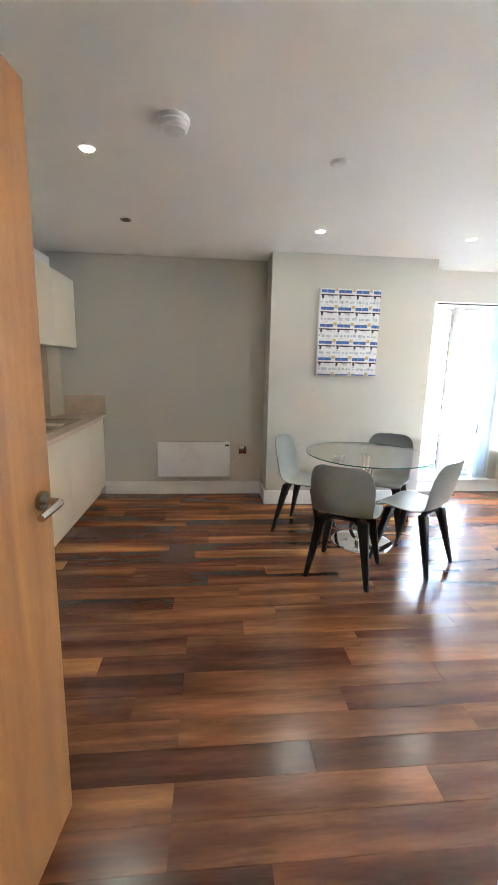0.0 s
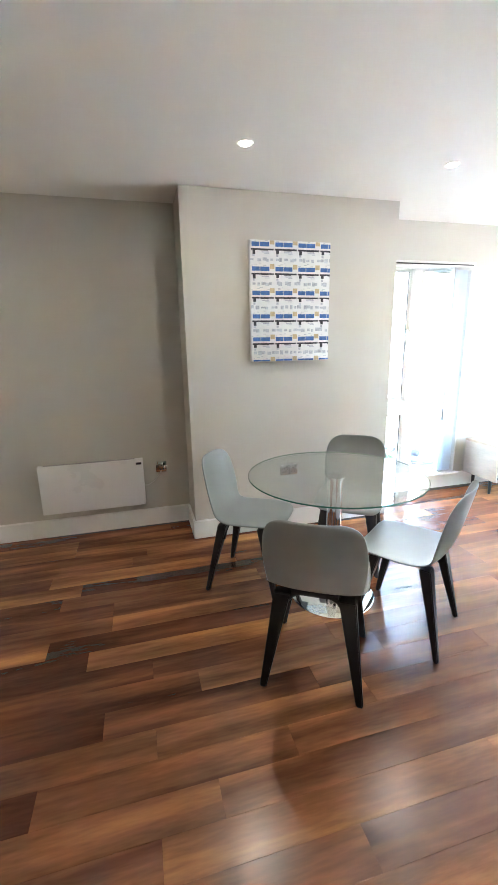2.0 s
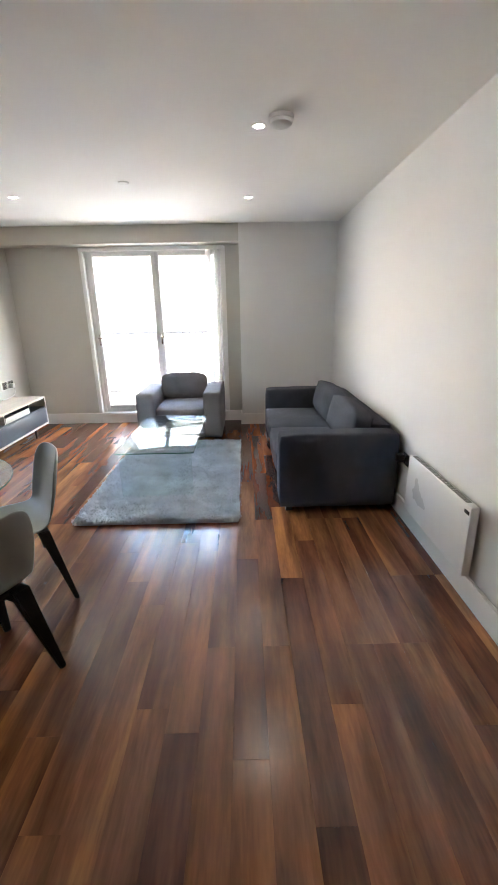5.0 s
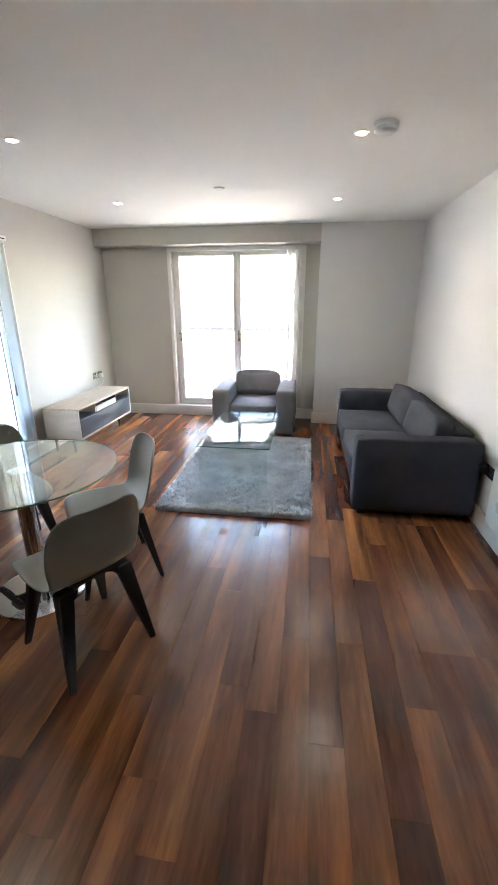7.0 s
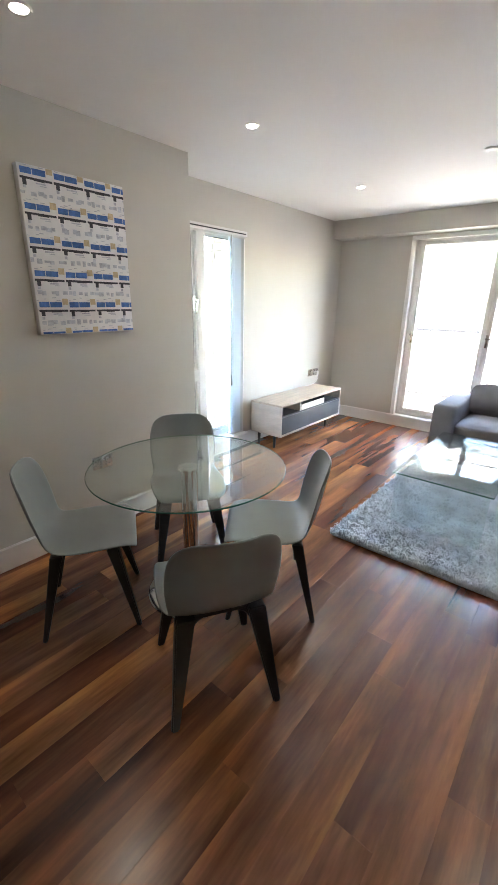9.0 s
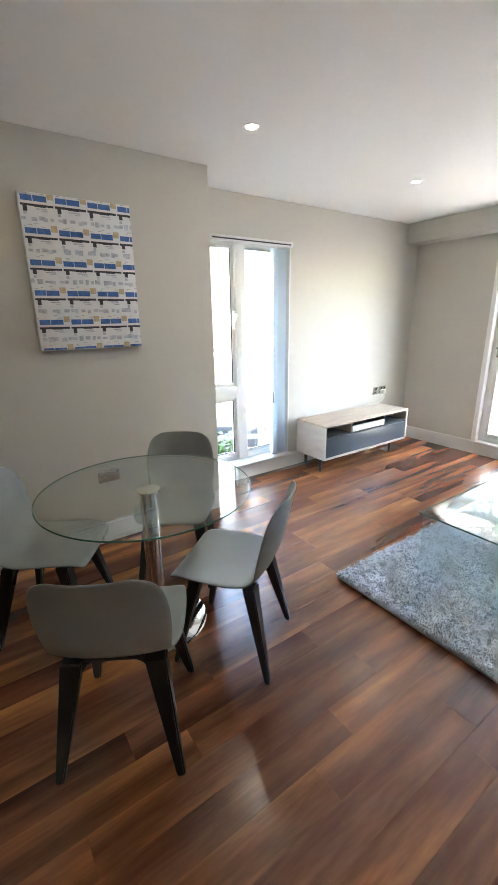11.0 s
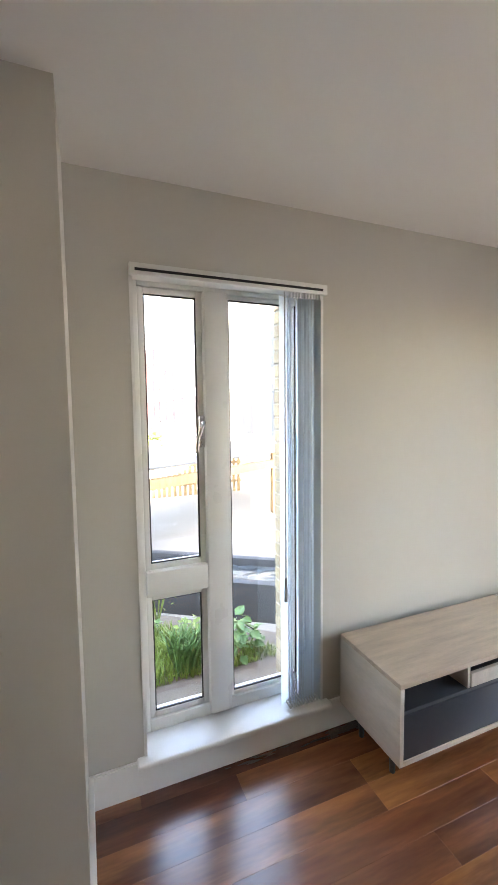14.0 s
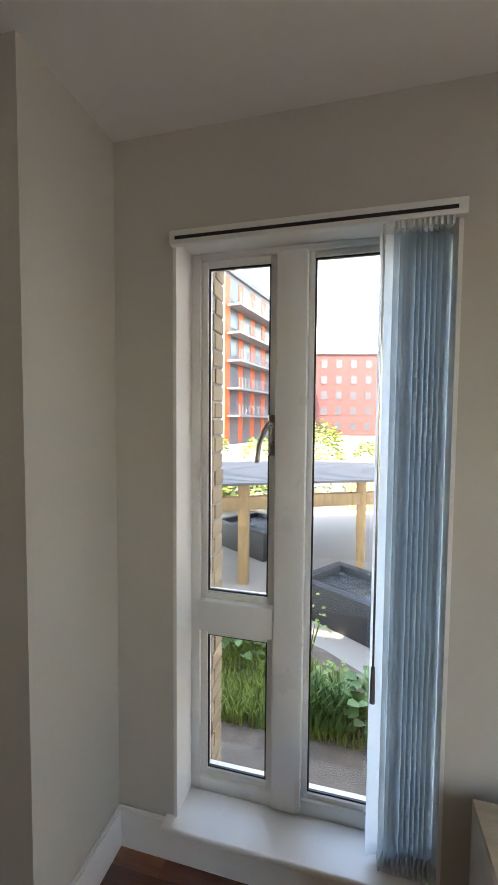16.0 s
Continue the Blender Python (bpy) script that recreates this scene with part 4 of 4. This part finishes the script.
blades("grass", 42000, 0.4, 4.3, YB + 0.80, YB + 2.4, 0.03, 0.10, 0.004, LEAF, "rough green grass and weeds in the bed", "grass", 3)
blades("tall_grass", 500, 2.85, 3.1, YB + 0.85, YB + 1.05, 0.14, 0.24, 0.008, LEAF2, "tuft of long bright green grass", "grass", 8)


def leafy(name, label, x, y, z, r, n, size, material, seed, flat=0.6):
    """A plant of many leaves, each a bent pointed blade on a rough clump."""
    t = thing(name, label, "plant", pose(x, y, z))
    b = bmesh.new()
    rr = random.Random(seed)
    for _ in range(n):
        a, u = rr.uniform(0, 6.283), rr.uniform(0.1, 1) ** 0.5
        p = Vector((math.cos(a) * u * r, math.sin(a) * u * r, (1 - u * u) * r * flat + rr.uniform(0.0, r * flat)))
        s = size * rr.uniform(0.6, 1.2)
        rot = Euler((rr.uniform(-0.6, 0.6), rr.uniform(-0.6, 0.6), a)).to_matrix()
        q = [b.verts.new(p + rot @ Vector(c) * s) for c in ((-0.5, 0, 0), (-0.15, 0.38, 0.08), (0.3, 0.3, 0.06), (0.65, 0, -0.08), (0.3, -0.3, 0.06), (-0.15, -0.38, 0.08), (0.1, 0, -0.03))]
        for i in range(6):
            b.faces.new((q[i], q[(i + 1) % 6], q[6]))
    part("leaves", b, material, t)
    st = bmesh.new()
    for _ in range(8):
        a = rr.uniform(0, 6.283)
        tube(st, (0, 0, 0), (math.cos(a) * r * 0.5, math.sin(a) * r * 0.5, r * flat * 0.9), 0.006, 0.003, 6)
    part("stem", st, LEAF, t)
    return t


leafy("broadleaf_plant", "low broad leaved green plant in the bed", 3.28, YB + 1.0, BZ, 0.2, 110, 0.075, LEAF2, 2, 0.75)
leafy("broadleaf_plant", "low broad leaved green plant in the bed", 2.35, YB + 1.45, BZ, 0.22, 60, 0.09, LEAF2, 4, 0.8)
leafy("weed", "thin flowering weed by the paving edge", 2.85, YB + 1.55, BZ, 0.14, 40, 0.035, LEAF, 6, 2.0)


for k, (x, y) in enumerate(((2.2, 5.55), (2.45, 5.9), (2.05, 5.95), (2.75, 5.75), (3.05, 5.6), (3.4, 5.35))):
    leafy("weed", "small leafy green weed among the grass", x, y, BZ, 0.12, 45, 0.04, LEAF2 if k % 2 else LEAF, 40 + k, 0.9)


def planter(x, y, rot, lx, ly, h, label):
    p = thing("planter", label, "planter", pose(x, y, GZ, 0, 0, rot))
    b = bmesh.new()
    w = 0.10
    box(b, 0, lx, 0, w, 0, h, bevel=0.006)
    box(b, 0, lx, ly - w, ly, 0, h, bevel=0.006)
    box(b, 0, w, w, ly - w, 0, h, bevel=0.006)
    box(b, lx - w, lx, w, ly - w, 0, h, bevel=0.006)
    part("trough", b, PLANTER, p)
    part("filling", boxed(w, lx - w, w, ly - w, 0, h - 0.10), SOIL, p, "dark wet gravel").data.materials[0] = PLANTER
    s = bmesh.new()
    rr = random.Random(int(x * 100))
    for _ in range(120):
        bmesh.ops.create_icosphere(s, subdivisions=1, radius=rr.uniform(0.012, 0.03), matrix=Matrix.Translation((rr.uniform(w + 0.03, lx - w - 0.03), rr.uniform(w + 0.03, ly - w - 0.03), h - 0.095)) @ Matrix.Diagonal((1, 1, 0.6, 1)))
    tagged(part("pebbles", s, PEBBLE, p, "pale pebbles"), kind="stuff")
    return p


def water_trough(x, y, rot, lx, ly, h):
    p = thing("water_feature", "long dark grey water trough with bubbling water", "water feature", pose(x, y, GZ, 0, 0, rot))
    w = 0.13
    for nm, a in (("front_wall", (0, lx, 0, w)), ("back_wall", (0, lx, ly - w, ly)), ("end_wall", (0, w, w, ly - w)), ("end_wall", (lx - w, lx, w, ly - w))):
        part(nm, boxed(*a, 0, h, bevel=0.006), PLANTER, p)
    b = bmesh.new()
    bmesh.ops.create_grid(b, x_segments=60, y_segments=20, size=0.5)
    for v in b.verts:
        x0, y0 = (v.co.x + 0.5) * (lx - 2 * w) + w, (v.co.y + 0.5) * (ly - 2 * w) + w
        d = math.hypot(x0 - 0.9, y0 - ly / 2)
        v.co = Vector((x0, y0, h - 0.10 + 0.012 * noise.noise((x0 * 9, y0 * 9, 0)) + 0.07 * math.exp(-(d / 0.07) ** 2)))
    part("water", b, WATER, p, "rippled dark water")
    return p


water_trough(2.4, 8.4, -34, 3.2, 0.95, 0.48)
planter(0.35, 11.0, -35, 1.5, 1.2, 0.5, "dark grey square planter by the pergola post")

perg = thing("pergola", "timber pergola with grey slatted roof in the courtyard", "pergola")
PA = math.degrees(math.atan2(0.93, 1.75))
for d in (-4.0, -2.0, 0.0, 2.0, 4.0, 6.0):
    x, y = 1.48 + d * math.cos(radians(PA)), 9.17 + d * math.sin(radians(PA))
    part("post", boxed(x - 0.075, x + 0.075, y - 0.075, y + 0.075, GZ, 0.55, bevel=0.005), TIMBER, perg)
for dy in (0.0, 2.6):
    b = boxed(-5, 7, -0.06, 0.06, 0.16, 0.36, bevel=0.004)
    bmesh.ops.transform(b, matrix=pose(1.48, 9.17 + dy, 0, 0, 0, PA), verts=b.verts)
    part("beam", b, TIMBER, perg)
for k in range(22):
    b = boxed(-5, 7, -0.055, 0.055, 0.56, 0.60)
    bmesh.ops.transform(b, matrix=pose(1.48, 9.0 + k * 0.16, 0, 0, 0, PA), verts=b.verts)
    part("slat", b, SLATROOF, perg)
fence = thing("timber_fence", "pale timber slatted gate and fence beyond the pergola", "fence")
for k in range(26):
    part("board", boxed(2.9 + k * 0.16, 3.0 + k * 0.16, 15.0, 15.03, GZ, 0.15), TIMBER, fence)
for z in (-0.7, -0.1):
    part("rail", boxed(2.9, 7.05, 15.03, 15.07, z, z + 0.09), TIMBER, fence)
for x, y in ((1.6, 12.2), (0.6, 12.6)):
    c = thing("timber_cube_seat", "small timber cube seat on the paving", "seat", pose(x, y, GZ, 0, 0, 20))
    part("cube", boxed(-0.22, 0.22, -0.22, 0.22, 0, 0.4, bevel=0.01), TIMBER, c)
for k, (x, y, r) in enumerate(((0.3, 14.2, 0.9), (-1.3, 14.0, 1.0), (2.2, 17.5, 1.1), (-2.5, 27.0, 1.1), (0.6, 29.0, 1.9), (4.0, 30.0, 1.0), (-6.5, 30.0, 1.2), (6.4, 31.0, 1.1))):
    leafy("shrub", "dense green garden shrub", x, y, GZ, r, 800, 0.15 if r < 1.5 else 0.26, LEAF, 20 + k, 0.75)


def far_block(name, label, x, y, rot, width, depth, storeys, sh, wallm, bays, winw, winh, roofm, balconies=False, panel=None, z0=GZ, framem=None, glassm=None):
    h = thing(name, label, "building", pose(x, y, z0, 0, 0, rot))
    H = storeys * sh + 0.6
    part("wall", boxed(0, width, 0, depth, 0, H), wallm, h)
    part("roof", boxed(-0.3, width + 0.3, -0.3, depth + 0.3, H, H + 0.5), roofm, h)
    fm = finish(boxed(-0.08, winw + 0.08, -0.06, 0.02, -0.08, winh + 0.08), "frame", framem or BALC)
    pm = finish(boxed(0, winw, -0.09, -0.03, 0, winh), "pane", glassm or FARGLASS)
    om = finish(boxed(-1.2, -0.1, -0.05, 0.02, -0.75, winh + 0.15), "panel", panel) if panel else None
    step = width / bays
    for s in range(storeys):
        for k in range(bays):
            cx, cz = (k + 0.5) * step - winw / 2, s * sh + 0.9
            w = new("window", fm)
            w.parent = h
            w.matrix_basis = pose(cx, 0, cz)
            p = new("pane", pm)
            p.parent = w
            if om:
                q = new("panel", om)
                q.parent = h
                q.matrix_basis = pose(cx, 0, cz)
        if balconies and s:
            b = boxed(0.2, width - 0.2, -1.5, 0, s * sh + 0.05, s * sh + 0.25)
            part("balcony", b, BALC, h)
            b = bmesh.new()
            box(b, 0.2, width - 0.2, -1.5, -1.46, s * sh + 1.2, s * sh + 1.26)
            for k in range(int(width / 0.35)):
                box(b, 0.2 + k * 0.35, 0.24 + k * 0.35, -1.49, -1.46, s * sh + 0.25, s * sh + 1.2)
            part("balcony_rail", b, BALC, h)
    return h


far_block("apartment_building", "red brick apartment block across the courtyard", -6.0, 74.0, 12, 60, 14, 5, 2.65, REDBRICK, 24, 1.0, 1.35, GREYCLAD, panel=None, framem=REDBRICK)
far_block("apartment_building", "orange and grey apartment block with balconies", -9.8, 43.0, 80, 22, 12, 6, 2.8, GREYCLAD, 7, 1.3, 1.9, GREYCLAD, True, ORANGE)
far_block("apartment_building", "long pale apartment wing with tall balcony windows", 9.8, 54.0, -90, 45, 12, 4, 2.85, PALEFAR, 13, 1.5, 2.2, PALEFAR, False, None, -3.25, PALEFAR, FARGLASS)
far_block("apartment_building", "pale rendered apartment block beyond the balcony", 30.0, 22.0, -90, 34, 12, 5, 3.0, PALEFAR, 10, 1.6, 1.7, PALEFAR, True, None, GZ, PALEFAR, PALEGLASS)

balcony = thing("balcony", "small balcony with dark metal railing", "balcony", kind="structure")
part("slab", boxed(XR + 0.302, XR + 1.5, 0.6, 4.4, -0.1, 0.06), PAVING, balcony)
part("handrail", boxed(XR + 1.42, XR + 1.47, 0.6, 4.4, 1.13, 1.17, bevel=0.004), RAILM, balcony)
part("bottom_rail", boxed(XR + 1.43, XR + 1.46, 0.6, 4.4, 0.16, 0.19), RAILM, balcony)
barm = finish(tube(bmesh.new(), (0, 0, 0.19), (0, 0, 1.13), 0.007, seg=8), "baluster", RAILM, 40)
for k in range(34):
    o = new("baluster", barm)
    o.parent = balcony
    o.matrix_basis = pose(XR + 1.445, 0.68 + k * 0.11, 0)

# ---- floor boards ----
PW, PY = 0.1276, 1.745
bmesh_cache = {}
rr = random.Random(17)


def board(x0, x1, y0, y1):
    key = (round(x1 - x0, 2), round(y1 - y0, 4))
    if key not in bmesh_cache:
        L, W = key
        b = boxed(-L / 2 + 0.0001, L / 2 - 0.0001, -W / 2 + 0.0001, W / 2 - 0.0001, -0.0115, 0.0)
        es = [e for e in b.edges if all(v.co.z > -0.001 for v in e.verts)]
        bmesh.ops.bevel(b, geom=es, offset=0.0005, segments=1, affect="EDGES")
        bmesh_cache[key] = finish(b, "floor_board", WALNUT)
    o = new("floor_board", bmesh_cache[key])
    o.parent = floor
    o.matrix_basis = pose((x0 + x1) / 2, (y0 + y1) / 2, 0)


row = -15
while PY + row * PW < YB:
    y0, y1 = PY + row * PW, PY + (row + 1) * PW
    row += 1
    y1 = min(y1, YB)
    x = XL - rr.choice((0.0, 0.3, 0.5, 0.7, 0.9))
    lim = XR
    while x < lim:
        L = rr.choice((0.9, 1.2, 1.2, 1.2))
        a, b = max(x, XL), min(x + L, lim)
        x += L
        if b - a > 0.03:
            board(round(a, 2), round(b, 2), y0, y1)
solid("hall_floor", boxed(-0.72, 0.72, -2.4, PY - 15 * PW - 0.001, -0.0115, 0), WALNUT, "walnut laminate hall floor", "floor")
